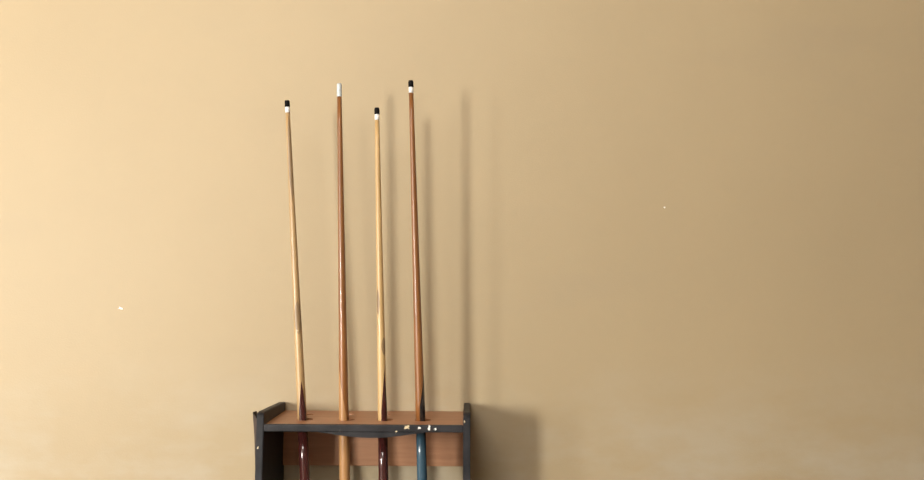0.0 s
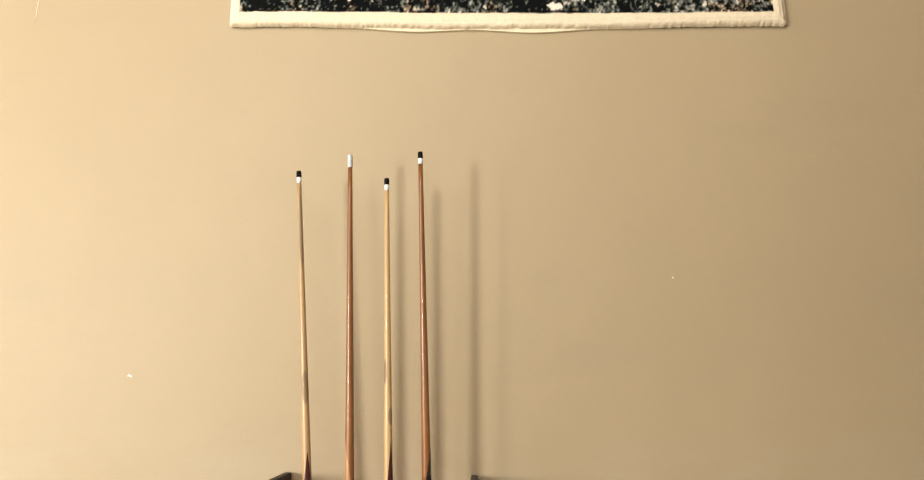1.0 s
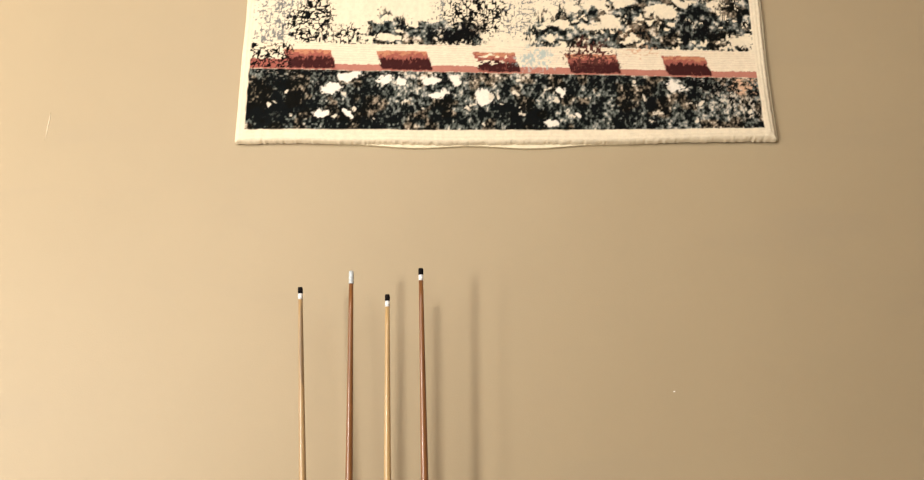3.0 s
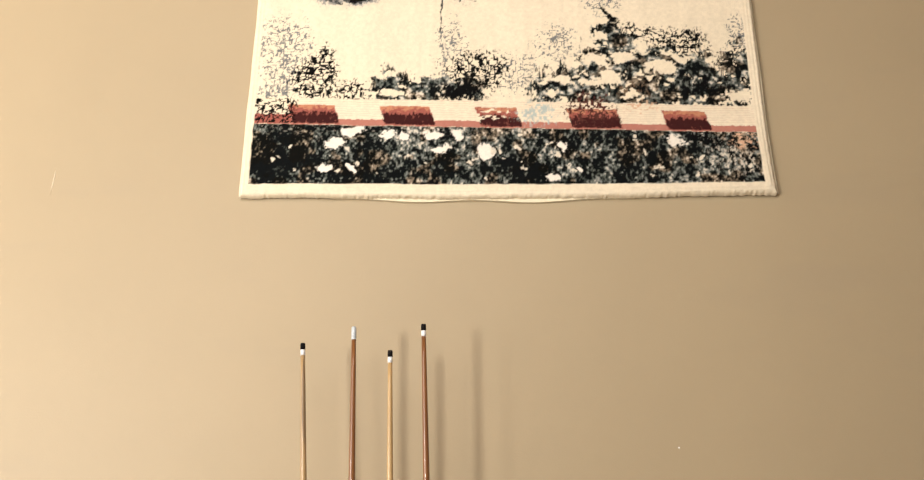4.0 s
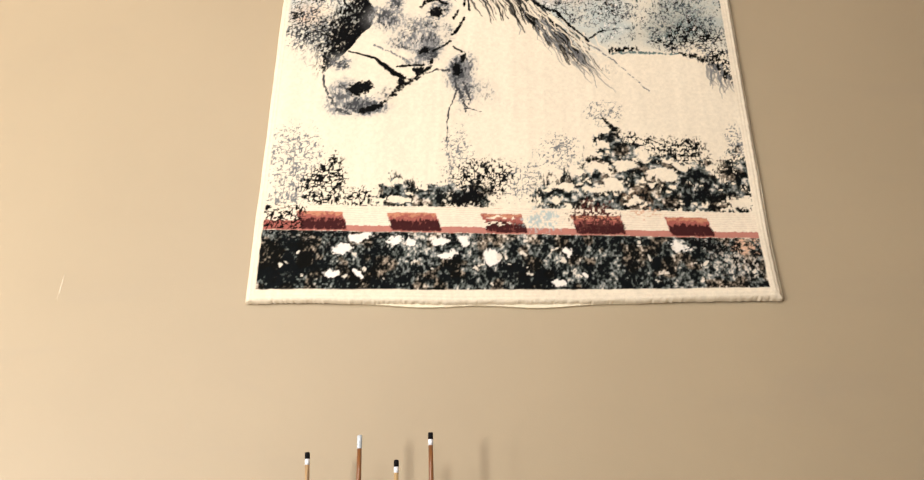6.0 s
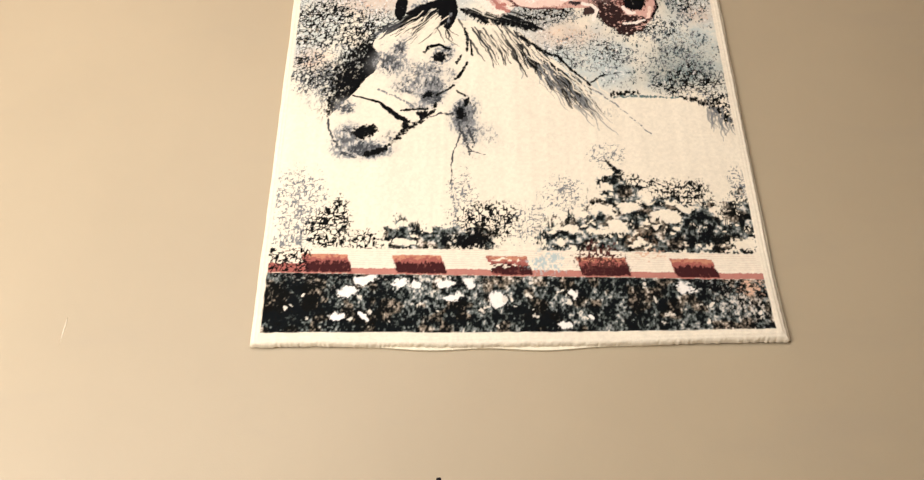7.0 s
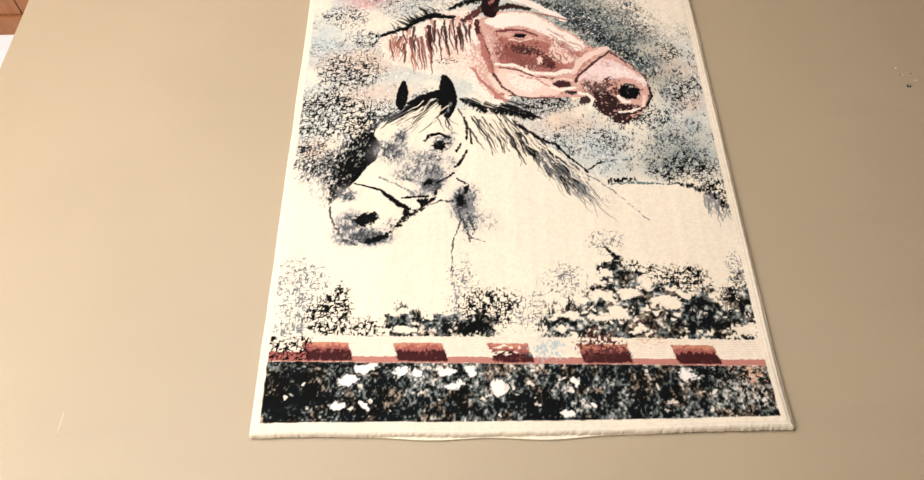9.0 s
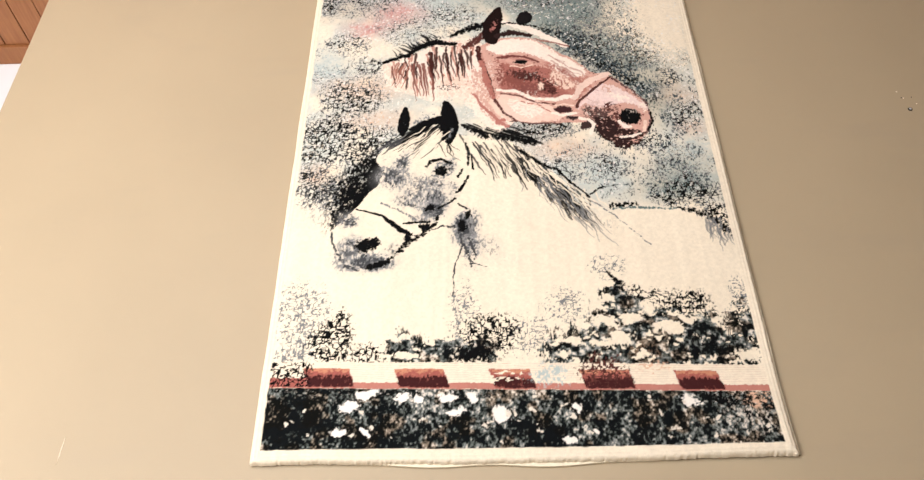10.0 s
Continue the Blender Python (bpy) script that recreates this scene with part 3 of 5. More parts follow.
def weave_pattern(u, v):
    w = Weave(u, v)
    # fine broken line-work, as thin contour lines of noise
    line_a = abs(fbm(u, v, 0.0088, 31, 2, 1.8))
    line_b = abs(fbm(u, v, 0.0135, 41, 2, 0.55))

    def crackle(density):
        """1 on the dark lines; they widen with the density."""
        d = np.clip(density, 0, 1)
        k = np.maximum(1 - step(line_a, 0.02 + 0.12 * d, 0.06 + 0.16 * d), 1 - step(line_b, 0.01 + 0.10 * d, 0.05 + 0.14 * d))
        return k * step(d, 0.05, 0.30)

    cloud = fbm(u, v, 0.11, 51, 3)
    cloud2 = fbm(u, v, 0.07, 61, 3)

    # ground of the upper part: tinted clouds with line-work
    upper = step(v + 0.03 * cloud, 0.62, 0.78)
    w.lay(upper * step(cloud2, -0.7, 0.3) * 0.70, MIST, False)
    for cu, cv, ru, rv, colour, k in (
            (-0.50, 1.57, 0.20, 0.13, GREY, 0.75), (-0.20, 1.56, 0.25, 0.12, MIST, 0.9), (-0.33, 1.50, 0.12, 0.08, ROSE, 0.80),
            (-0.42, 1.42, 0.11, 0.07, ROSE, 0.75), (-0.28, 1.38, 0.12, 0.07, MIST, 0.7), (-0.53, 1.26, 0.10, 0.18, MIST, 1.0),
            (-0.40, 1.33, 0.17, 0.07, CREAM, 0.95), (-0.42, 1.16, 0.20, 0.07, SAND, 0.65), (-0.38, 1.03, 0.16, 0.06, SAND, 0.55),
            (-0.53, 0.82, 0.07, 0.05, SAND, 0.6), (0.22, 1.44, 0.22, 0.22, SLATE, 1.0), (0.38, 1.24, 0.17, 0.17, SLATE, 0.95),
            (0.44, 1.08, 0.10, 0.13, SLATE, 0.75), (0.10, 1.58, 0.30, 0.12, SLATE, 0.85), (0.52, 1.42, 0.12, 0.28, CREAM, 0.95),
            (0.52, 1.10, 0.10, 0.07, SAND, 0.4), (0.50, 0.86, 0.15, 0.16, MIST, 0.9), (0.47, 0.82, 0.14, 0.08, SLATE, 0.6), (0.45, 0.75, 0.16, 0.06, SLATE, 0.75),
            (0.22, 0.80, 0.18, 0.12, MIST, 0.75), (0.16, 0.90, 0.14, 0.06, SAND, 0.6), (0.53, 0.97, 0.07, 0.05, SAND, 0.55),
            (0.08, 0.97, 0.16, 0.05, GREY, 0.6)):
        m = w.oval(cu, cv, ru, rv, 0.95) * k * (0.9 + 0.3 * cloud2)
        w.lay(m * 0.80, colour, False)
        w.lay(m * 0.50, colour)
    dens = np.zeros(len(u))
    for cu, cv, ru, rv, k in (
            (-0.50, 1.56, 0.24, 0.10, 0.55), (-0.28, 1.42, 0.13, 0.10, 0.45), (-0.50, 1.36, 0.11, 0.06, 0.55), (-0.40, 1.25, 0.08, 0.05, 0.6),
            (-0.46, 1.12, 0.13, 0.10, 0.75), (-0.50, 0.95, 0.15, 0.13, 0.95), (-0.42, 0.93, 0.14, 0.10, 0.95), (-0.53, 0.78, 0.09, 0.10, 0.75),
            (-0.15, 1.50, 0.13, 0.08, 0.5), (0.33, 1.32, 0.22, 0.24, 0.60), (0.12, 1.56, 0.22, 0.10, 0.40), (0.49, 1.17, 0.06, 0.05, 0.85),
            (0.52, 1.02, 0.09, 0.08, 0.6), (0.42, 0.92, 0.12, 0.05, 0.75), (0.46, 0.84, 0.13, 0.12, 0.55), (0.48, 0.73, 0.13, 0.06, 0.9),
            (0.12, 0.97, 0.14, 0.05, 0.75), (0.22, 0.84, 0.22, 0.10, 0.40), (0.55, 0.66, 0.05, 0.06, 0.7), (-0.05, 1.13, 0.10, 0.05, 0.4)):
        dens = np.maximum(dens, w.oval(cu, cv, ru, rv, 0.75) * k)
    dens = np.maximum(dens * (0.95 + 0.6 * cloud2), 0.30 * upper * step(cloud, -0.35, 0.3))
    lines = crackle(dens)
    w.lay(lines * np.clip(0.35 + dens, 0, 1), GREY)
    w.lay(lines * np.clip(1.5 * dens - 0.15, 0, 1), INK)
    w.lay(upper * (0.04 + 0.16 * step(cloud2, -0.3, 0.4)), CREAM)
    # darker halo along the upper side of the brown form
    w.lay(w.bar(0.17, 1.38, 0.06, 0.42, 1.13, 0.055, 1.0) * 0.55, (0.05, 0.07, 0.075))
    w.lay(w.bar(0.15, 1.40, 0.05, 0.44, 1.10, 0.045, 1.0) * 0.45, INK)
    # pale flecks over the line-work
    w.lay(upper * step(cloud, -0.5, 0.3) * 0.10, (0.80, 0.75, 0.64))
    w.lay(w.oval(0.52, 1.47, 0.15, 0.30, 0.9) * 0.95, CREAM)
    w.lay(w.oval(0.40, 1.42, 0.12, 0.20, 1.0) * 0.45, CREAM)
    hatch = fbm(u, v, 0.0048, 251, 2, 1.9)
    flecks = upper * step(hatch, 0.10, 0.32)
    w.lay(flecks * step(cloud2, -0.6, 0.3) * 0.36, (0.78, 0.74, 0.65))
    w.lay(upper * step(-hatch, 0.16, 0.36) * (0.18 + 0.30 * step(u, 0.05, 0.35)) * (1 - w.oval(0.54, 1.45, 0.12, 0.26, 0.8)), (0.05, 0.065, 0.068))

    # soft dark mass beside the pale form
    fine = fbm(u, v, 0.0075, 111, 2, 1.4)
    w.lay(w.spot(-0.444, 0.720, 0.125, 0.163, 1.0, 40) * 0.50, GREY)
    w.lay(w.spot(-0.430, 0.739, 0.093, 0.152, 1.0, 40) * (0.62 + 0.5 * cloud2), INK)
    w.lay(w.shape(((-0.373, 0.906), (-0.346, 0.842), (-0.348, 0.804), (-0.386, 0.738), (-0.421, 0.693), (-0.458, 0.635), (-0.483, 0.639), (-0.488, 0.691), (-0.478, 0.761), (-0.454, 0.824), (-0.421, 0.881)), 0.075) * 0.80, INK)
    w.lay(w.stroke(((-0.375, 0.875, 0.0133), (-0.364, 0.804, 0.0237), (-0.402, 0.737, 0.0247), (-0.439, 0.677, 0.0173), (-0.462, 0.643, 0.0104)), 1.0) * 0.95, INK)

    # large pale form low down
    head = w.shape(((-0.366, 0.893), (-0.351, 0.810), (-0.419, 0.701), (-0.470, 0.627), (-0.458, 0.565), (-0.430, 0.514), (-0.371, 0.496), (-0.309, 0.517), (-0.256, 0.572), (-0.203, 0.616), (-0.149, 0.634), (-0.103, 0.602), (-0.012, 0.562), (0.197, 0.520), (0.554, 0.511), (0.573, 0.581), (0.523, 0.631), (0.446, 0.677), (0.305, 0.675), (0.209, 0.648), (0.153, 0.733), (0.066, 0.879), (-0.015, 0.940), (-0.132, 0.962), (-0.234, 0.988), (-0.317, 0.931)), 0.005)
    head = np.maximum(head, w.oval(-0.40, 0.42, 0.30, 0.20, 0.1))
    w.lay(head, CREAM)
    # greys on it, broad ones first
    for cu, cv, ru, rv, k, turn in (
            (-0.315, 0.809, 0.063, 0.060, 0.78, 20), (-0.294, 0.864, 0.028, 0.048, 0.95, -15), (-0.226, 0.769, 0.087, 0.065, 0.55, 0), (-0.261, 0.729, 0.070, 0.035, 0.55, 0),
            (-0.197, 0.733, 0.047, 0.060, 0.80, 25), (-0.207, 0.691, 0.045, 0.040, 1.0, 20), (-0.260, 0.714, 0.066, 0.018, 0.42, -12), (-0.204, 0.785, 0.050, 0.022, 0.66, 0),
            (-0.179, 0.837, 0.042, 0.035, 0.85, 0), (-0.156, 0.847, 0.023, 0.043, 0.60, 0), (-0.152, 0.766, 0.023, 0.048, 0.42, 15), (-0.429, 0.665, 0.040, 0.034, 0.62, 25), (-0.424, 0.554, 0.048, 0.066, 0.85, -20),
            (-0.373, 0.527, 0.084, 0.040, 1.0, 0), (-0.411, 0.588, 0.040, 0.029, 0.55, 0), (-0.338, 0.512, 0.051, 0.018, 0.80, 12), (-0.311, 0.563, 0.033, 0.029, 0.42, 20), (-0.340, 0.885, 0.027, 0.026, 0.18, 0),
            (-0.118, 0.630, 0.045, 0.073, 1.0, -10), (-0.124, 0.641, 0.033, 0.056, 0.95, 0), (-0.100, 0.565, 0.030, 0.051, 0.75, -20), (-0.054, 0.567, 0.045, 0.051, 0.30, 0),
            (-0.104, 0.506, 0.039, 0.020, 0.28, 0), (0.002, 0.525, 0.060, 0.026, 0.10, 0), (-0.266, 0.905, 0.040, 0.028, 0.30, 15), (-0.234, 0.664, 0.045, 0.020, 0.5, 0)):
        m = w.spot(cu, cv, ru, rv, 1.0, turn) * (1.05 + 0.40 * cloud2 + 0.40 * fine)
        w.lay(m * k * 0.55, (0.43, 0.42, 0.385), False)
        w.lay(m * k, (0.25, 0.245, 0.225))
        w.lay(step(m, 0.25, 0.95) * k * 0.75, (0.055, 0.057, 0.057))
    # darkest patches
    for cu, cv, ru, rv, turn in (
            (-0.182, 0.828, 0.028, 0.020, 6), (-0.383, 0.579, 0.033, 0.029, 12), (-0.360, 0.588, 0.025, 0.022, 0), (-0.227, 0.632, 0.025, 0.020, 20), (-0.269, 0.599, 0.015, 0.018, 30), (-0.345, 0.516, 0.045, 0.013, 14),
            (-0.216, 0.699, 0.021, 0.016, 10), (-0.130, 0.636, 0.017, 0.028, 0), (-0.110, 0.676, 0.014, 0.020, 0), (-0.286, 0.558, 0.009, 0.007, 0)):
        w.lay(w.spot(cu, cv, ru, rv, 0.7, turn) * 0.95, INK)
    # bands and thin dark lines across it
    w.lay(w.stroke(((-0.413, 0.703, 0.0029), (-0.341, 0.681, 0.0048), (-0.296, 0.638, 0.0087), (-0.267, 0.614, 0.0099)), 0.5), INK)
    w.lay(w.stroke(((-0.401, 0.716, 0.0055), (-0.336, 0.694, 0.0073), (-0.274, 0.645, 0.0070), (-0.239, 0.625, 0.0055)), 0.6), CREAM)
    w.lay(w.stroke(((-0.347, 0.721, 0.0037), (-0.275, 0.681, 0.0046), (-0.233, 0.648, 0.0035)), 0.8) * 0.7, GREY)
    w.lay(w.stroke(((-0.327, 0.522, 0.0099), (-0.298, 0.547, 0.0075), (-0.266, 0.591, 0.0105), (-0.233, 0.613, 0.0099), (-0.199, 0.647, 0.0082), (-0.193, 0.678, 0.0052)), 0.9) * 0.75, INK)
    w.lay(w.stroke(((-0.284, 0.650, 0.0033), (-0.252, 0.653, 0.0041), (-0.215, 0.655, 0.0050)), 0.7) * 0.8, INK)
    w.lay(w.stroke(((-0.264, 0.622, 0.0046), (-0.246, 0.637, 0.0052), (-0.236, 0.621, 0.0046)), 0.6), CREAM)
    for pts in (((-0.117, 0.929, 0.0048), (-0.108, 0.885, 0.0067), (-0.110, 0.845, 0.0048)), ((-0.112, 0.807, 0.0043), (-0.120, 0.778, 0.0064), (-0.139, 0.754, 0.0043)), ((-0.146, 0.733, 0.0048), (-0.165, 0.714, 0.0046), (-0.193, 0.698, 0.0035)), ((-0.126, 0.833, 0.0038), (-0.138, 0.804, 0.0038)), ((-0.099, 0.884, 0.0038), (-0.095, 0.834, 0.0038)), ((-0.140, 0.713, 0.0035), (-0.117, 0.696, 0.0043))):
        w.lay(w.stroke(pts, 0.7) * 0.85, INK)
    w.lay(w.stroke(((-0.225, 0.845, 0.0048), (-0.212, 0.864, 0.0057), (-0.185, 0.870, 0.0057), (-0.159, 0.856, 0.0057)), 0.7) * 0.85, INK)
    w.lay(w.stroke(((-0.211, 0.814, 0.0038), (-0.178, 0.807, 0.0046), (-0.152, 0.821, 0.0037)), 0.8) * 0.7, GREY)
    w.lay(w.stroke(((-0.473, 0.624, 0.0033), (-0.460, 0.566, 0.0052), (-0.433, 0.518, 0.0066), (-0.396, 0.501, 0.0050)), 0.8) * 0.7, (0.06, 0.062, 0.06))
    for pts in (((-0.134, 0.599, 0.0050), (-0.116, 0.546, 0.0050), (-0.104, 0.506, 0.0032)), ((-0.109, 0.593, 0.0055), (-0.094, 0.546, 0.0041), (-0.098, 0.528, 0.0033)), ((-0.129, 0.569, 0.0035), (-0.140, 0.529, 0.0028), (-0.152, 0.466, 0.0022), (-0.148, 0.405, 0.0024)), ((-0.122, 0.550, 0.0027), (-0.101, 0.517, 0.0027), (-0.065, 0.505, 0.0019)), ((-0.152, 0.630, 0.0070), (-0.177, 0.635, 0.0046), (-0.202, 0.628, 0.0027))):
        w.lay(w.stroke(pts, 0.8) * 0.75, (0.05, 0.05, 0.05))
    # two upright dark tufts and the crest between them
    w.lay(w.shape(((-0.309, 0.976), (-0.309, 1.028), (-0.300, 1.066), (-0.288, 1.077), (-0.279, 1.046), (-0.280, 0.994), (-0.293, 0.965)), 0.004), INK)
    w.lay(w.shape(((-0.193, 0.954), (-0.188, 1.019), (-0.184, 1.076), (-0.175, 1.100), (-0.152, 1.080), (-0.139, 1.041), (-0.135, 0.994), (-0.144, 0.951), (-0.159, 0.926), (-0.179, 0.936)), 0.004), INK)
    w.lay(w.spot(-0.159, 0.967, 0.008, 0.033, 0.9, -10) * 0.6, GREY)
    w.lay(w.spot(-0.242, 1.014, 0.055, 0.021, 0.9, 8) * 0.6, GREY)
    w.lay(w.stroke(((-0.275, 0.987, 0.0059), (-0.231, 1.011, 0.0138), (-0.187, 1.024, 0.0237)), 0.6), INK)
    w.strands(-0.190, 1.014, -0.241, 1.002, *(-0.104, -0.085), 26, 0.0034, 3, INK, 0.010, 0.006, 0.9)
    w.strands(-0.173, 0.977, -0.224, 0.992, *(-0.056, -0.077), 16, 0.0030, 14, INK, 0.012, 0.006, 0.8)
    w.strands(-0.166, 0.963, -0.248, 0.984, *(-0.067, -0.071), 18, 0.0026, 15, CREAM, 0.012, 0.006, 0.9)
    w.strands(-0.284, 0.957, -0.334, 0.927, *(-0.042, -0.039), 14, 0.0030, 4, (0.05, 0.05, 0.05), 0.008, 0.004, 0.8)
    w.strands(-0.186, 0.936, -0.149, 0.944, *(0.017, -0.055), 10, 0.0028, 17, INK, 0.010, 0.006, 0.85)
    # its dark crest and the long strands that fall from it
    w.lay(w.stroke(((-0.122, 0.998, 0.0099), (-0.073, 0.964, 0.0177), (-0.014, 0.944, 0.0186), (0.077, 0.928, 0.0171)), 0.9) * 0.75, INK)
    w.strands(-0.125, 0.994, 0.070, 0.946, *(0.057, -0.029), 42, 0.0036, 5, INK, 0.010, 0.004)
    w.strands(-0.099, 0.933, 0.051, 0.902, *(0.056, -0.118), 34, 0.0028, 6, (0.03, 0.03, 0.03), 0.012, 0.006, 0.9)
    w.strands(-0.039, 0.896, 0.073, 0.851, *(0.039, -0.098), 18, 0.0034, 16, INK, 0.012, 0.006, 0.9)
    w.strands(-0.074, 0.933, 0.034, 0.893, *(0.052, -0.113), 16, 0.0026, 18, CREAM, 0.016, 0.007, 0.8)
    w.strands(0.036, 0.880, 0.190, 0.702, *(0.044, -0.073), 80, 0.0030, 7, INK, 0.018, 0.007, 0.88)
    w.strands(0.049, 0.880, 0.215, 0.711, *(0.038, -0.056), 40, 0.0024, 19, CREAM, 0.016, 0.007, 0.85)
    w.strands(0.063, 0.819, 0.210, 0.659, *(0.033, -0.070), 40, 0.0022, 8, GREY, 0.018, 0.007, 0.7)
    w.lay(w.stroke(((0.040, 0.893, 0.0076), (0.084, 0.857, 0.0072), (0.135, 0.825, 0.0048), (0.176, 0.769, 0.0045), (0.216, 0.727, 0.0035)), 0.7) * 0.9, INK)
    w.lay(w.stroke(((0.222, 0.715, 0.0035), (0.273, 0.666, 0.0031), (0.316, 0.614, 0.0024), (0.356, 0.568, 0.0021)), 0.8) * 0.6, GREY)
    w.lay(w.spot(0.254, 0.635, 0.057, 0.032, 1.0, -35) * 0.22, GREY)
    # its upper edge at the far end
    w.lay(w.stroke(((0.278, 0.685, 0.0052), (0.338, 0.686, 0.0050), (0.446, 0.681, 0.0033)), 0.9) * 0.7, SLATE)
    w.lay(w.stroke(((0.217, 0.735, 0.0037), (0.251, 0.759, 0.0052), (0.294, 0.766, 0.0035)), 0.9) * 0.7, INK)
    w.lay(w.stroke(((0.276, 0.697, 0.0121), (0.336, 0.698, 0.0110)), 0.9) * 0.6, INK)
    w.lay(w.stroke(((0.446, 0.681, 0.0050), (0.491, 0.667, 0.0116), (0.535, 0.639, 0.0191), (0.568, 0.600, 0.0199)), 1.0) * 0.75, INK)
    w.strands(0.504, 0.651, 0.571, 0.600, *(0.006, -0.050), 26, 0.0024, 12, GREY, 0.010, 0.006, 0.7)

    # large brown form above it: the broad pale side with hanging strands
    PINK, PEACH, PALE = (0.60, 0.36, 0.275), (0.78, 0.57, 0.43), (0.85, 0.72, 0.58)
    side = w.shape(((-0.358, 1.269), (-0.277, 1.303), (-0.214, 1.355), (-0.140, 1.380), (-0.066, 1.360), (-0.055, 1.247), (-0.030, 1.119), (0.015, 1.008), (-0.017, 0.972), (-0.064, 1.010), (-0.106, 1.069), (-0.149, 1.109), (-0.201, 1.096), (-0.272, 1.128), (-0.330, 1.155), (-0.365, 1.212)), 0.03)
    w.lay(side, (0.84, 0.70, 0.55))
    w.lay(side * (0.45 + 0.5 * cloud2) * step(v, 1.02, 1.12), PEACH)
    w.lay(w.shape(((-0.149, 1.344), (-0.071, 1.341), (-0.062, 1.242), (-0.030, 1.119), (0.015, 1.008), (-0.020, 0.981), (-0.060, 1.034), (-0.096, 1.122), (-0.131, 1.224)), 0.03) * (0.50 + 0.5 * cloud2), PINK)
    w.strands(-0.327, 1.273, -0.075, 1.328, *(0.005, -0.118), 40, 0.0044, 22, (0.40, 0.16, 0.11), 0.018, 0.004, 0.8)
    w.strands(-0.295, 1.288, -0.085, 1.315, *(0.012, -0.107), 50, 0.0042, 24, PALE, 0.020, 0.005, 0.95)
    w.strands(-0.320, 1.273, -0.094, 1.318, *(0.009, -0.123), 34, 0.0040, 23, (0.05, 0.018, 0.014), 0.020, 0.005, 0.95)
    w.strands(-0.276, 1.250, -0.222, 1.264, *(0.013, -0.136), 9, 0.0034, 27, (0.20, 0.07, 0.05), 0.012, 0.005, 0.9)
    w.strands(-0.341, 1.242, -0.294, 1.261, *(-0.012, -0.078), 12, 0.0028, 28, (0.30, 0.12, 0.08), 0.012, 0.005, 0.85)
    w.lay(w.spot(-0.167, 1.157, 0.044, 0.020, 0.9) * crackle(0.55 + 0 * u), (0.05, 0.04, 0.04))
    # the brown head of the form
    brown = w.shape(((-0.072, 1.317), (-0.045, 1.354), (0.022, 1.371), (0.095, 1.360), (0.158, 1.308), (0.210, 1.269), (0.262, 1.210), (0.330, 1.177), (0.380, 1.125), (0.409, 1.085), (0.423, 1.036), (0.419, 0.994), (0.402, 0.953), (0.371, 0.918), (0.329, 0.906), (0.292, 0.930), (0.256, 0.972), (0.215, 0.999), (0.140, 0.994), (0.073, 1.001), (0.015, 1.012), (-0.025, 1.056), (-0.037, 1.120), (-0.052, 1.211)), 0.005)
    w.lay(brown, (0.60, 0.35, 0.265))
    light = fbm(u, v, 0.040, 91, 3)
    w.lay(brown * step(light, -0.2, 0.7) * 0.40, PINK)
    w.lay(brown * step(-light, 0.1, 0.8) * 0.30, BROWN)
    w.lay(w.shape(((-0.026, 1.267), (0.049, 1.243), (0.125, 1.235), (0.185, 1.177), (0.208, 1.121), (0.147, 1.099), (0.087, 1.106), (0.023, 1.132), (-0.022, 1.149), (-0.034, 1.210)), 0.022) * 0.95, (0.36, 0.140, 0.105))
    w.lay(w.shape(((0.167, 1.183), (0.232, 1.190), (0.279, 1.168), (0.236, 1.120), (0.215, 1.082), (0.191, 1.117)), 0.014) * 0.7, (0.46, 0.21, 0.155))
    w.lay(w.stroke(((0.329, 1.172, 0.0061), (0.380, 1.125, 0.0059), (0.415, 1.075, 0.0059), (0.423, 1.013, 0.0062), (0.401, 0.949, 0.0059)), 0.8) * 0.75, (0.10, 0.05, 0.045))
    w.lay(brown * step(fbm(u, v, 0.016, 95, 3), 0.05, 0.5) * 0.40, (0.20, 0.07, 0.052))
    w.lay(w.stroke(((-0.030, 1.095, 0.0165), (-0.011, 1.046, 0.0177), (0.019, 1.012, 0.0124)), 0.6) * 0.85, PEACH)
    w.lay(w.stroke(((-0.068, 1.301, 0.0111), (-0.055, 1.226, 0.0086)), 0.7) * 0.7, (0.33, 0.125, 0.095))
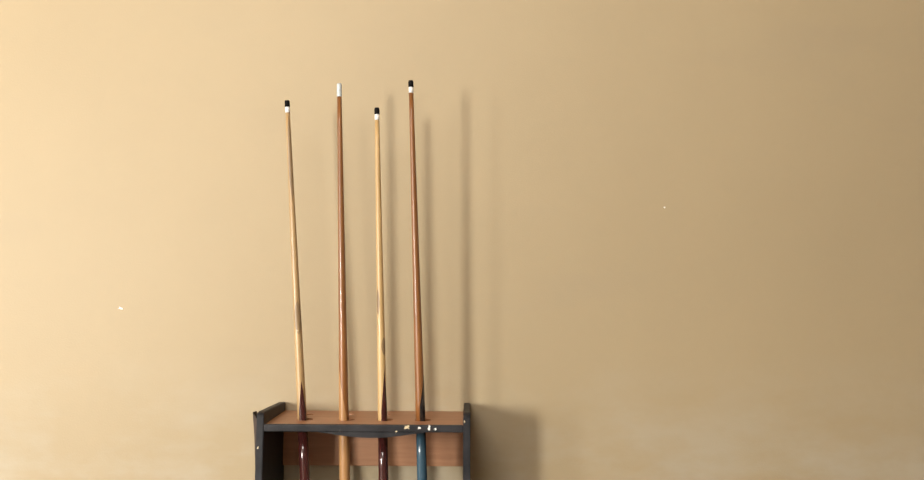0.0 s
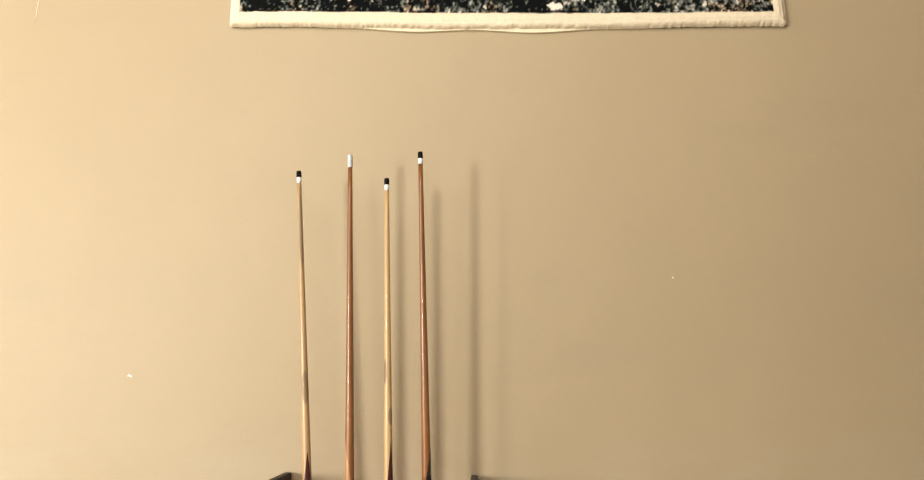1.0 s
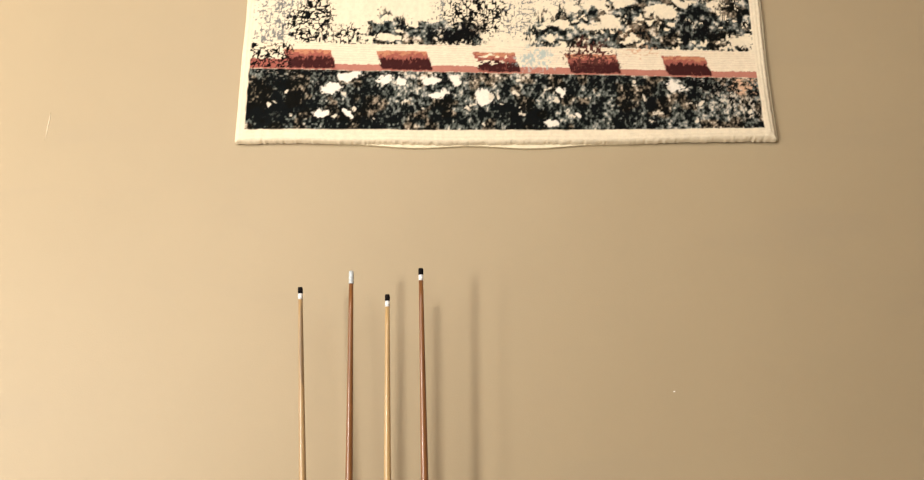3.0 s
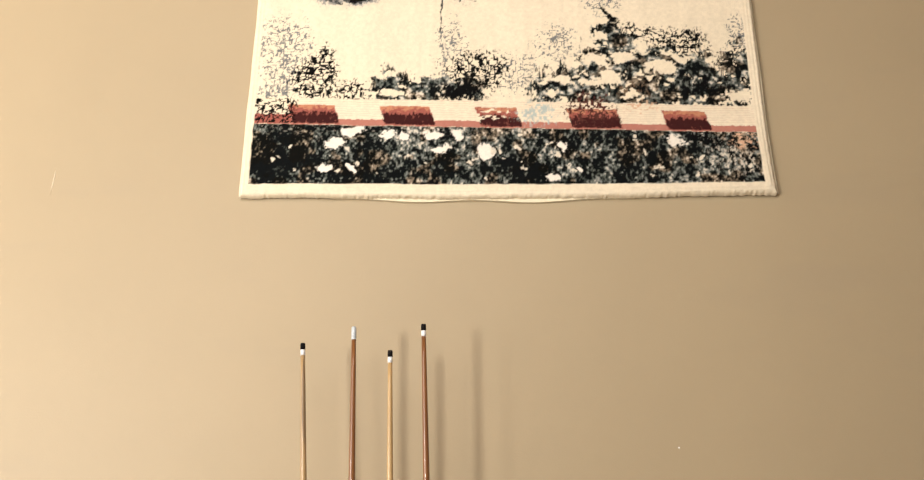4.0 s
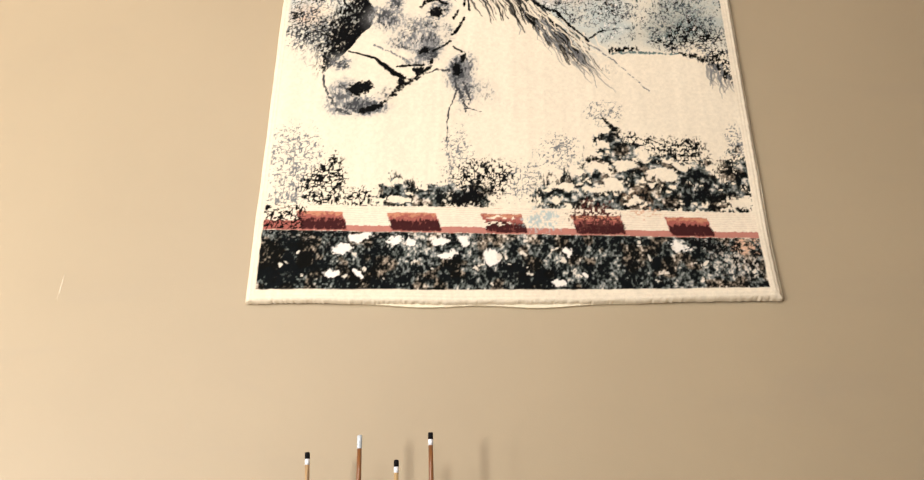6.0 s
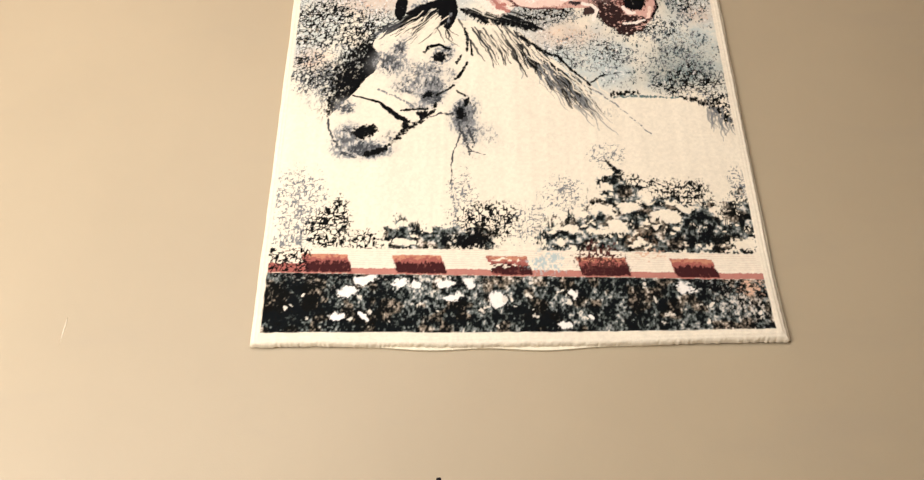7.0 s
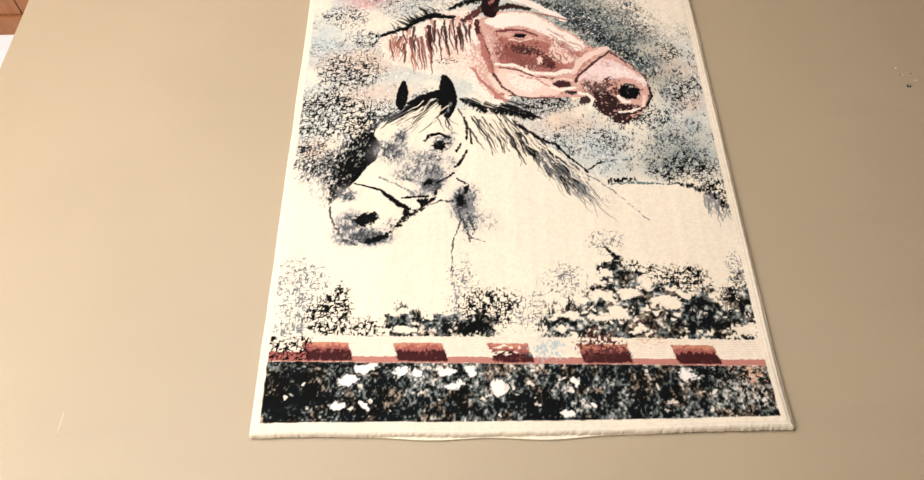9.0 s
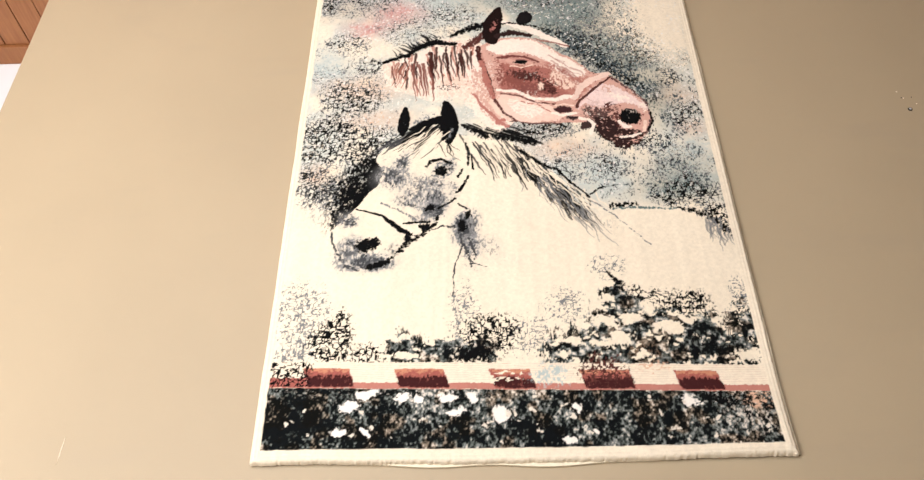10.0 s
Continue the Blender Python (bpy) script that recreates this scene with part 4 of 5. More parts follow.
    for pts, colour, k in (
            (((-0.046, 1.332), (0.018, 1.363), (0.095, 1.354), (0.161, 1.297), (0.216, 1.253), (0.254, 1.200), (0.210, 1.181), (0.163, 1.213), (0.120, 1.272), (0.052, 1.301), (-0.010, 1.293)), PALE, 0.92),
            (((-0.016, 1.119), (0.043, 1.107), (0.103, 1.086), (0.151, 1.055), (0.158, 1.012), (0.081, 1.005), (0.015, 1.017), (-0.014, 1.061)), (0.80, 0.56, 0.43), 0.88),
            (((0.012, 1.098), (0.077, 1.082), (0.126, 1.042), (0.074, 1.020), (0.027, 1.045)), PALE, 0.55),
            (((0.255, 1.134), (0.309, 1.152), (0.361, 1.116), (0.405, 1.075), (0.417, 1.037), (0.382, 1.062), (0.335, 1.068), (0.282, 1.055), (0.235, 1.071), (0.212, 1.048)), (0.78, 0.60, 0.52), 0.85),
            (((0.155, 1.214), (0.202, 1.176), (0.231, 1.155), (0.185, 1.132), (0.134, 1.164)), PEACH, 0.6),
            (((-0.047, 1.273), (-0.004, 1.251), (-0.004, 1.168), (-0.029, 1.144), (-0.045, 1.211)), PINK, 0.7)):
        w.lay(w.shape(pts, 0.016) * k, colour)
    for cu, cv, ru, rv, colour, k, turn in (
            (0.040, 1.182, 0.084, 0.053, (0.22, 0.075, 0.056), 0.90, -18), (0.065, 1.201, 0.077, 0.027, DEEP, 0.90, -14), (0.129, 1.139, 0.047, 0.043, DEEP, 0.92, -12), (0.082, 1.186, 0.062, 0.022, (0.06, 0.022, 0.018), 0.75, -16), (0.132, 1.134, 0.037, 0.025, (0.06, 0.022, 0.018), 0.75, -12), (0.080, 1.135, 0.073, 0.035, (0.20, 0.07, 0.055), 0.8, -10), (-0.005, 1.225, 0.026, 0.045, (0.24, 0.08, 0.06), 0.6, 0),
            (0.150, 1.235, 0.040, 0.015, (0.40, 0.17, 0.13), 0.6, -25), (0.182, 1.208, 0.026, 0.013, (0.30, 0.11, 0.08), 0.6, -40), (0.266, 1.070, 0.050, 0.030, (0.62, 0.44, 0.37), 0.55, 10), (0.271, 1.032, 0.063, 0.037, (0.09, 0.05, 0.042), 0.85, -20),
            (0.306, 1.055, 0.027, 0.030, DEEP, 0.65, -30), (0.112, 1.149, 0.013, 0.018, PEACH, 0.8, 0), (0.346, 1.094, 0.062, 0.023, PALE, 0.7, -25), (0.405, 1.056, 0.015, 0.033, PALE, 0.6, 10), (-0.016, 1.009, 0.027, 0.019, (0.42, 0.16, 0.125), 0.8, 0), (0.307, 1.132, 0.030, 0.020, PINK, 0.6, -20)):
        w.lay(w.spot(cu, cv, ru, rv, 0.95, turn) * k, colour)
    w.lay(w.shape(((0.236, 1.000), (0.278, 1.022), (0.320, 0.998), (0.344, 0.969), (0.390, 0.963), (0.397, 0.945), (0.373, 0.914), (0.325, 0.893), (0.285, 0.926), (0.252, 0.963)), 0.014) * (0.85 + 0.6 * fine), (0.030, 0.016, 0.014))
    w.lay(w.spot(0.360, 1.017, 0.037, 0.035, 0.35), INK)
    w.lay(w.spot(0.322, 1.016, 0.013, 0.047, 0.9, 0) * 0.8, DEEP)
    w.lay(w.spot(0.056, 1.259, 0.027, 0.016, 0.7, -4), INK)
    w.lay(w.spot(0.170, 1.054, 0.030, 0.018, 0.5), (0.05, 0.02, 0.02))
    w.lay(w.spot(0.231, 0.984, 0.022, 0.019, 0.6, -20), (0.05, 0.03, 0.025))
    w.lay(w.spot(0.193, 1.018, 0.023, 0.012, 0.7, -10) * 0.9, (0.03, 0.02, 0.02))
    flush = brown * step(light, 0.15, 0.6)
    w.lay(flush * 0.25, PALE)
    w.strands(0.150, 1.266, 0.255, 1.134, *(0.043, -0.043), 26, 0.0030, 31, (0.34, 0.13, 0.10), 0.012, 0.006, 0.55)
    w.strands(-0.003, 1.298, 0.140, 1.245, *(0.043, -0.018), 18, 0.0028, 32, (0.48, 0.22, 0.17), 0.012, 0.005, 0.5)
    for pts, colour, k in (
            (((-0.011, 1.280, 0.0066), (0.029, 1.284, 0.0066), (0.069, 1.280, 0.0064), (0.108, 1.257, 0.0044)), (0.16, 0.05, 0.04), 0.9), (((0.024, 1.242, 0.0035), (0.060, 1.235, 0.0034), (0.093, 1.244, 0.0034)), PEACH, 0.8), (((-0.017, 1.139, 0.0061), (0.044, 1.127, 0.0071), (0.091, 1.096, 0.0075), (0.154, 1.094, 0.0082), (0.207, 1.106, 0.0082)), PALE, 0.85),
            (((-0.009, 1.124, 0.0043), (0.050, 1.109, 0.0043), (0.094, 1.079, 0.0041), (0.146, 1.077, 0.0039)), (0.14, 0.05, 0.04), 0.75), (((0.206, 1.097, 0.0092), (0.227, 1.140, 0.0118), (0.269, 1.174, 0.0118), (0.317, 1.192, 0.0107)), (0.76, 0.56, 0.44), 0.95),
            (((0.210, 1.063, 0.0051), (0.234, 1.101, 0.0054), (0.269, 1.139, 0.0054), (0.323, 1.177, 0.0044)), DEEP, 0.9), (((0.140, 1.041, 0.0059), (0.168, 1.031, 0.0059), (0.203, 1.039, 0.0059)), PALE, 0.95), (((0.145, 1.070, 0.0041), (0.177, 1.078, 0.0039), (0.200, 1.068, 0.0041)), PEACH, 0.7),
            (((0.216, 1.015, 0.0072), (0.243, 1.009, 0.0069), (0.254, 0.986, 0.0069), (0.246, 0.954, 0.0059)), PALE, 0.95), (((0.327, 1.000, 0.0059), (0.342, 0.981, 0.0079), (0.355, 0.978, 0.0059)), PALE, 0.85), (((0.324, 0.942, 0.0048), (0.357, 0.941, 0.0048), (0.385, 0.954, 0.0049)), PALE, 0.8),
            (((0.401, 0.997, 0.0049), (0.395, 0.963, 0.0059)), PEACH, 0.85), (((0.423, 1.032, 0.0039), (0.421, 0.994, 0.0049), (0.406, 0.962, 0.0038)), INK, 0.8), (((-0.072, 1.333, 0.0111), (-0.069, 1.269, 0.0084), (-0.045, 1.195, 0.0086), (-0.030, 1.115, 0.0061)), (0.06, 0.02, 0.016), 0.9),
            (((-0.066, 1.263, 0.0086), (-0.049, 1.185, 0.0107), (-0.032, 1.110, 0.0107)), (0.40, 0.155, 0.115), 0.85), (((-0.027, 1.100, 0.0061), (-0.001, 1.046, 0.0059), (0.032, 1.007, 0.0059)), (0.10, 0.035, 0.03), 0.8), (((-0.093, 1.122, 0.0051), (-0.056, 1.062, 0.0062), (-0.019, 1.009, 0.0059), (0.007, 0.989, 0.0079)), (0.42, 0.17, 0.13), 0.9),
            (((0.015, 1.008, 0.0035), (0.073, 1.001, 0.0037), (0.157, 0.994, 0.0035)), (0.12, 0.06, 0.05), 0.8), (((0.049, 1.087, 0.0032), (0.097, 1.071, 0.0031), (0.133, 1.046, 0.0030)), (0.46, 0.2, 0.15), 0.6)):
        w.lay(w.stroke(pts, 0.5) * k, colour)
    # its dark crest, tufts and the pale streak between them
    w.lay(w.stroke(((-0.364, 1.269, 0.0055), (-0.296, 1.299, 0.0111), (-0.256, 1.340, 0.0155), (-0.205, 1.360, 0.0155), (-0.145, 1.350, 0.0114)), 0.9), INK)
    w.strands(-0.335, 1.284, -0.186, 1.382, *(-0.026, 0.022), 40, 0.0036, 21, INK, 0.010, 0.004)
    w.lay(w.stroke(((-0.153, 1.391, 0.0091), (-0.100, 1.423, 0.0162), (-0.059, 1.433, 0.0251)), 1.0) * 0.9, INK)
    w.lay(w.stroke(((-0.112, 1.335, 0.0133), (-0.082, 1.366, 0.0182), (-0.052, 1.393, 0.0199)), 0.8) * 0.85, DEEP)
    w.lay(w.shape(((-0.056, 1.376), (-0.055, 1.438), (-0.035, 1.489), (-0.001, 1.523), (0.009, 1.476), (0.001, 1.402), (-0.023, 1.342)), 0.006), (0.014, 0.008, 0.007))
    w.lay(w.spot(-0.021, 1.431, 0.014, 0.040, 0.9, -15) * 0.55, (0.35, 0.14, 0.11))
    w.lay(w.shape(((0.051, 1.451), (0.064, 1.485), (0.088, 1.496), (0.102, 1.472), (0.096, 1.444), (0.069, 1.433)), 0.005), (0.012, 0.010, 0.010))
    w.lay(w.stroke(((0.013, 1.447, 0.0091), (0.076, 1.416, 0.0162), (0.137, 1.369, 0.0155), (0.200, 1.323, 0.0111)), 0.6), PALE)
    w.lay(w.stroke(((-0.015, 1.380, 0.0137), (0.030, 1.395, 0.0160), (0.093, 1.376, 0.0091)), 0.7) * 0.95, (0.03, 0.016, 0.014))
    w.lay(w.stroke(((0.006, 1.441, 0.0057), (0.058, 1.439, 0.0068), (0.110, 1.420, 0.0060)), 0.8) * 0.8, INK)
    w.lay(w.stroke(((0.103, 1.359, 0.0046), (0.157, 1.341, 0.0044), (0.211, 1.322, 0.0044)), 0.7) * 0.8, (0.30, 0.13, 0.10))

    # shrubs: leafy masses and line-work above the rail
    rail = 0.197 - 0.026 * u
    above = step(v, rail + 0.031, rail + 0.036)
    leaf = fbm(u, v, 0.020, 101, 3, 0.8)
    for cu, cv, ru, rv, k in ((-0.53, 0.38, 0.095, 0.11, 0.55), (-0.52, 0.27, 0.08, 0.06, 0.5), (-0.12, 0.36, 0.05, 0.12, 0.30), (0.03, 0.30, 0.08, 0.07, 0.30), (0.56, 0.37, 0.045, 0.12, 0.45), (0.24, 0.50, 0.06, 0.05, 0.28), (0.12, 0.38, 0.06, 0.07, 0.4)):
        w.lay(w.oval(cu, cv, ru, rv, 0.6) * crackle(k * (1 + 0.5 * leaf)) * 0.75 * above, GREY)
    for cu, cv, ru, rv, k in ((-0.45, 0.29, 0.070, 0.075, 0.85), (-0.425, 0.33, 0.040, 0.07, 0.8), (-0.36, 0.25, 0.06, 0.045, 0.75), (-0.06, 0.31, 0.09, 0.065, 0.80), (0.40, 0.36, 0.10, 0.07, 0.62), (0.43, 0.39, 0.05, 0.05, 0.8), (0.33, 0.40, 0.08, 0.04, 0.45), (0.55, 0.31, 0.07, 0.09, 0.9)):
        w.lay(w.oval(cu, cv, ru, rv, 0.7) * crackle(k * (1 + 0.5 * leaf)) * above, INK)
    shrub = np.maximum(w.bar(-0.27, 0.27, 0.065, -0.08, 0.26, 0.055, 0.8), np.maximum(w.bar(0.25, 0.40, 0.050, 0.25, 0.26, 0.14, 0.7), w.bar(0.33, 0.26, 0.10, 0.56, 0.25, 0.09, 0.8)))
    shrub = np.maximum(shrub, w.bar(0.10, 0.26, 0.06, 0.25, 0.30, 0.12, 0.9))
    shrub = np.maximum(shrub, w.bar(0.26, 0.40, 0.035, 0.30, 0.33, 0.10, 0.8))
    shrub = np.maximum(shrub, np.maximum(w.bar(0.30, 0.33, 0.06, 0.47, 0.31, 0.06, 0.8), w.oval(0.55, 0.32, 0.06, 0.09, 0.7)))
    shrub = shrub * above * step(leaf + 0.9 * shrub, 0.15, 0.75)
    hedge = even(fbm(u, v, 0.014, 105, 3, 0.9) + 0.7 * fbm(u, v, 0.0058, 107, 2, 1.2))
    w.lay(shrub, mottled(hedge, fbm(u, v, 0.035, 109, 2)))
    w.lay(w.oval(-0.10, 0.26, 0.07, 0.04, 0.9) * above * 0.85, INK)
    w.lay(w.bar(0.26, 0.43, 0.017, 0.24, 0.475, 0.006, 0.9) * above * 0.75, INK)
    w.lay(w.oval(0.45, 0.27, 0.14, 0.05, 0.9) * above * 0.45, INK)
    w.lay(w.oval(0.30, 0.26, 0.06, 0.04, 1.0) * above * 0.45, (0.16, 0.105, 0.065))

    # the rail: pale ribs, red-brown blocks and a red lower edge
    h = v - rail + 0.0010 * value_noise(u, v, 0.010, 121)
    inside = step(h, -0.034, -0.032) * (1 - step(h, 0.031, 0.033))
    w.lay(inside, CREAM, False)
    ribs = step(np.sin(h * 1050 + 1.5 * value_noise(u, v, 0.2, 122)), 0.3, 0.95)
    w.lay(inside * ribs * 0.45 * step(h, -0.02, -0.01), (0.66, 0.47, 0.35), False)
    w.lay(inside * step(h, 0.008, 0.03) * ribs * 0.25, (0.60, 0.36, 0.25))
    w.lay(step(h, -0.036, -0.033) * (1 - step(h, -0.021, -0.017)), (0.46, 0.19, 0.14))
    for a, b in ((-0.500, -0.390), (-0.285, -0.168), (-0.062, 0.032), (0.148, 0.262), (0.366, 0.464)):
        slant = u + 0.30 * h
        block = step(slant, a - 0.004, a + 0.004) * (1 - step(slant, b - 0.004, b + 0.004)) * step(h, -0.034, -0.031)
        w.lay(block * (1 - step(h, 0.015, 0.018)), RED)
        w.lay(block * step(h, -0.006, 0.020) * (1 - step(h, 0.015, 0.018)) * 0.8, (0.52, 0.23, 0.13))
        w.lay(block * (1 - step(h, -0.012, 0.008)) * step(h, -0.034, -0.028) * (0.80 + 0.2 * step(leaf, -0.3, 0.3)), (0.050, 0.015, 0.014))
    w.lay(step(-u, 0.485, 0.50) * inside * (1 - step(h, -0.012, -0.006)), RED)
    w.lay(step(-u, 0.47, 0.50) * inside * crackle(0.6 + 0 * u) * 0.9, INK)
    w.lay(w.oval(0.205, 0.205, 0.075, 0.050, 0.8) * crackle(0.75 + 0 * u), DEEP)
    w.lay(w.oval(0.075, 0.195, 0.065, 0.040, 0.9) * 0.6, MIST)
    w.lay(w.oval(0.315, 0.215, 0.055, 0.035, 0.9) * 0.40, SAND)
    w.lay(w.oval(-0.04, 0.20, 0.07, 0.03, 0.8) * step(fbm(u, v, 0.012, 131, 2, 0.5), 0.12, 0.3) * 0.9, CREAM)

    # the meadow below
    field = 1 - step(h, -0.036, -0.034)
    patch = fbm(u, v, 0.07, 151, 2, 0.8)
    deep = np.zeros(len(u))
    for cu, cv, ru, rv in ((-0.15, 0.08, 0.12, 0.04), (0.02, 0.06, 0.06, 0.07), (0.06, 0.10, 0.04, 0.09), (-0.53, 0.10, 0.09, 0.10), (-0.10, 0.05, 0.12, 0.03), (-0.30, 0.045, 0.12, 0.02)):
        deep = np.maximum(deep, w.oval(cu, cv, ru, rv, 1.0))
    tone = even(0.8 * fbm(u, v, 0.012, 142, 3, 1.3) + 1.0 * fbm(u, v, 0.0048, 145, 2, 1.3) + 0.50 * patch + 0.20 * np.sin(u * 9 + 2.6) - 0.32 * deep) ** 1.25
    w.lay(field, mottled(tone, fbm(u, v, 0.03, 161, 2)), False)
    w.lay(field * w.oval(0.52, 0.09, 0.09, 0.06, 1.0) * 0.35, (0.66, 0.58, 0.46))
    w.lay(field * w.oval(0.55, 0.14, 0.06, 0.04, 1.0) * 0.55, SAND)
    w.lay(field * w.oval(0.47, 0.135, 0.07, 0.04, 0.7) * crackle(0.7 + 0 * u) * 0.9, INK)
    # pale blossoms in the meadow and the shrubs
    for cu, cv, r in ((-0.35, 0.158, 0.022), (-0.39, 0.125, 0.020), (-0.375, 0.133, 0.014), (-0.41, 0.068, 0.013), (-0.345, 0.062, 0.012), (-0.17, 0.150, 0.020), (-0.105, 0.145, 0.017), (-0.15, 0.108, 0.018), (-0.133, 0.118, 0.012), (-0.042, 0.100, 0.021), (-0.27, 0.150, 0.016), (-0.23, 0.14, 0.017), (0.135, 0.112, 0.015), (0.385, 0.128, 0.022), (0.165, 0.060, 0.009), (0.105, 0.040, 0.015)):
        w.lay(field * w.oval(cu, cv, r * 1.35, r * 0.80, 0.7), (0.85, 0.78, 0.66))
    w.lay(field * step(v + 0.03 * patch, 0.10, 0.16) * step(-u, -0.05, 0.1) * 0.13, (0.80, 0.72, 0.58))
    rng = np.random.RandomState(8)
    for _ in range(46):
        cu, cv, r = rng.uniform(-0.56, 0.56), rng.uniform(0.04, 0.16), rng.uniform(0.004, 0.008)
        w.lay(field * w.oval(cu, cv, r * 1.4, r, 0.8) * 0.8, (0.72, 0.64, 0.50))
    for cu, cv, r in ((-0.30, 0.30, 0.022), (-0.26, 0.255, 0.024), (-0.20, 0.32, 0.026), (-0.33, 0.265, 0.014), (0.21, 0.335, 0.030), (0.25, 0.29, 0.032), (0.20, 0.275, 0.025), (0.28, 0.345, 0.024), (0.13, 0.29, 0.026), (0.11, 0.25, 0.020), (0.29, 0.245, 0.018), (0.37, 0.315, 0.026), (0.42, 0.345, 0.026), (0.54, 0.245, 0.032), (0.33, 0.38, 0.022), (0.23, 0.405, 0.020), (0.16, 0.33, 0.018)):
        w.lay(w.oval(cu, cv, r * 1.35, r * 0.62, 0.7) * above, CREAM)
    for _ in range(40):
        cu, cv, r = rng.uniform(0.08, 0.56), rng.uniform(0.24, 0.40), rng.uniform(0.005, 0.011)
        w.lay(w.oval(cu, cv, r * 1.5, r * 0.7, 0.8) * above * 0.9, CREAM)
    return w


def rug_border(u, v):
    """1 inside the patterned field, 0 in the plain border."""
    wob = 0.0012 * value_noise(u, v, 0.02, 171)
    left, right = step(u + wob, -0.5820, -0.5800), 1 - step(u + wob, 0.5715, 0.5735)
    return left * right * step(v + wob + 0.003 * (u + 0.6) / 1.2, 0.0240, 0.0260) * (1 - step(v, RUG_H - 0.033, RUG_H - 0.031))


rug = tagged(new("wall_rug"), "cream bordered plush rug with pale and brown shapes, hung on wall", "rug")
rug.location = (0, 0, RUG_Z)


def rug_surface(u, v):
    """How far the face of the pile stands off the wall, and how far the edge strays."""
    edge = np.minimum(np.minimum(u + RUG_W / 2, RUG_W / 2 - u), np.minimum(v - FOOT, RUG_H - v))
    round_off = np.sqrt(np.clip(1 - (1 - np.clip(edge / 0.010, 0, 1)) ** 2, 0, 1))
    sag = 0.004 * value_noise(u + 5, v, 0.35, 181) + 0.0015 * value_noise(u, v, 0.08, 182)
    grooves = -0.0009 * (1 - step(abs(edge - 0.012), 0.0005, 0.0035)) - 0.0005 * (1 - step(abs(edge - 0.020), 0.0005, 0.003))
    lift = 0.006 * step(u, 0.25, 0.6) * (1 - step(v, 0.0, 0.25))
    return 0.006 + (RUG_T - 0.006) * round_off + sag * step(edge, 0, 0.05) + grooves + lift * step(edge, 0, 0.02) + 0.0002 * value_noise(u, v, 0.005, 183)


def build_face():
    nu, nv = round(RUG_W / PITCH) + 1, round(RUG_H / PITCH) + 1
    uu, vv = np.meshgrid(np.linspace(-RUG_W / 2, RUG_W / 2, nu), np.linspace(FOOT, RUG_H, nv))
    u, v = uu.ravel(), vv.ravel()
    w = weave_pattern(u, v)
    w.lay(1 - rug_border(u, v), CREAM, False)
    speck = 1 + 0.05 * value_noise(u, v, 0.006, 191) + 0.03 * value_noise(u, v, 0.3, 192) + 0.03 * value_noise(u, v, 0.011, 197, 25.0)
    colour = np.clip(w.colour * speck[:, None], 0.004, 0.9)
    x = u + 0.0010 * value_noise(u, v, 0.007, 193) * step(abs(u), 0.57, 0.6) + 0.007 * np.clip(1 - v / 0.22, 0, 1) ** 2 * step(u, 0.40, 0.60)
    z = v + (0.0013 * value_noise(u, v, 0.005, 195) + 0.003 * value_noise(u + 3, 0 * v, 0.17, 196) + 0.006 * step(u, 0.15, 0.60) + 0.004 * step(-u, 0.30, 0.60)) * (1 - step(v, 0.0, 0.04))
    co = np.stack([x, -rug_surface(u, v), z], 1)
    ids = np.arange(nu * nv).reshape(nv, nu)
    quads = np.stack([ids[:-1, :-1], ids[:-1, 1:], ids[1:, 1:], ids[1:, :-1]], -1).reshape(-1, 4)
    me = bpy.data.meshes.new("woven_face")
    me.vertices.add(len(co))
    me.vertices.foreach_set("co", co.ravel())
    me.loops.add(quads.size)
    me.loops.foreach_set("vertex_index", quads.ravel())
    me.polygons.add(len(quads))
    me.polygons.foreach_set("loop_start", np.arange(0, quads.size, 4))
    me.polygons.foreach_set("use_smooth", np.ones(len(quads), dtype=bool))
    me.update(calc_edges=True)
    yarn = me.attributes.new("yarn", "FLOAT_COLOR", "POINT")
    yarn.data.foreach_set("color", np.concatenate([colour, np.ones((len(colour), 1))], 1).ravel())
    me.materials.append(PILE)
    ob = new("woven_face", me)
    ob.parent = rug
    tagged(ob, "dense woven pile with pale, brown and dark shapes")


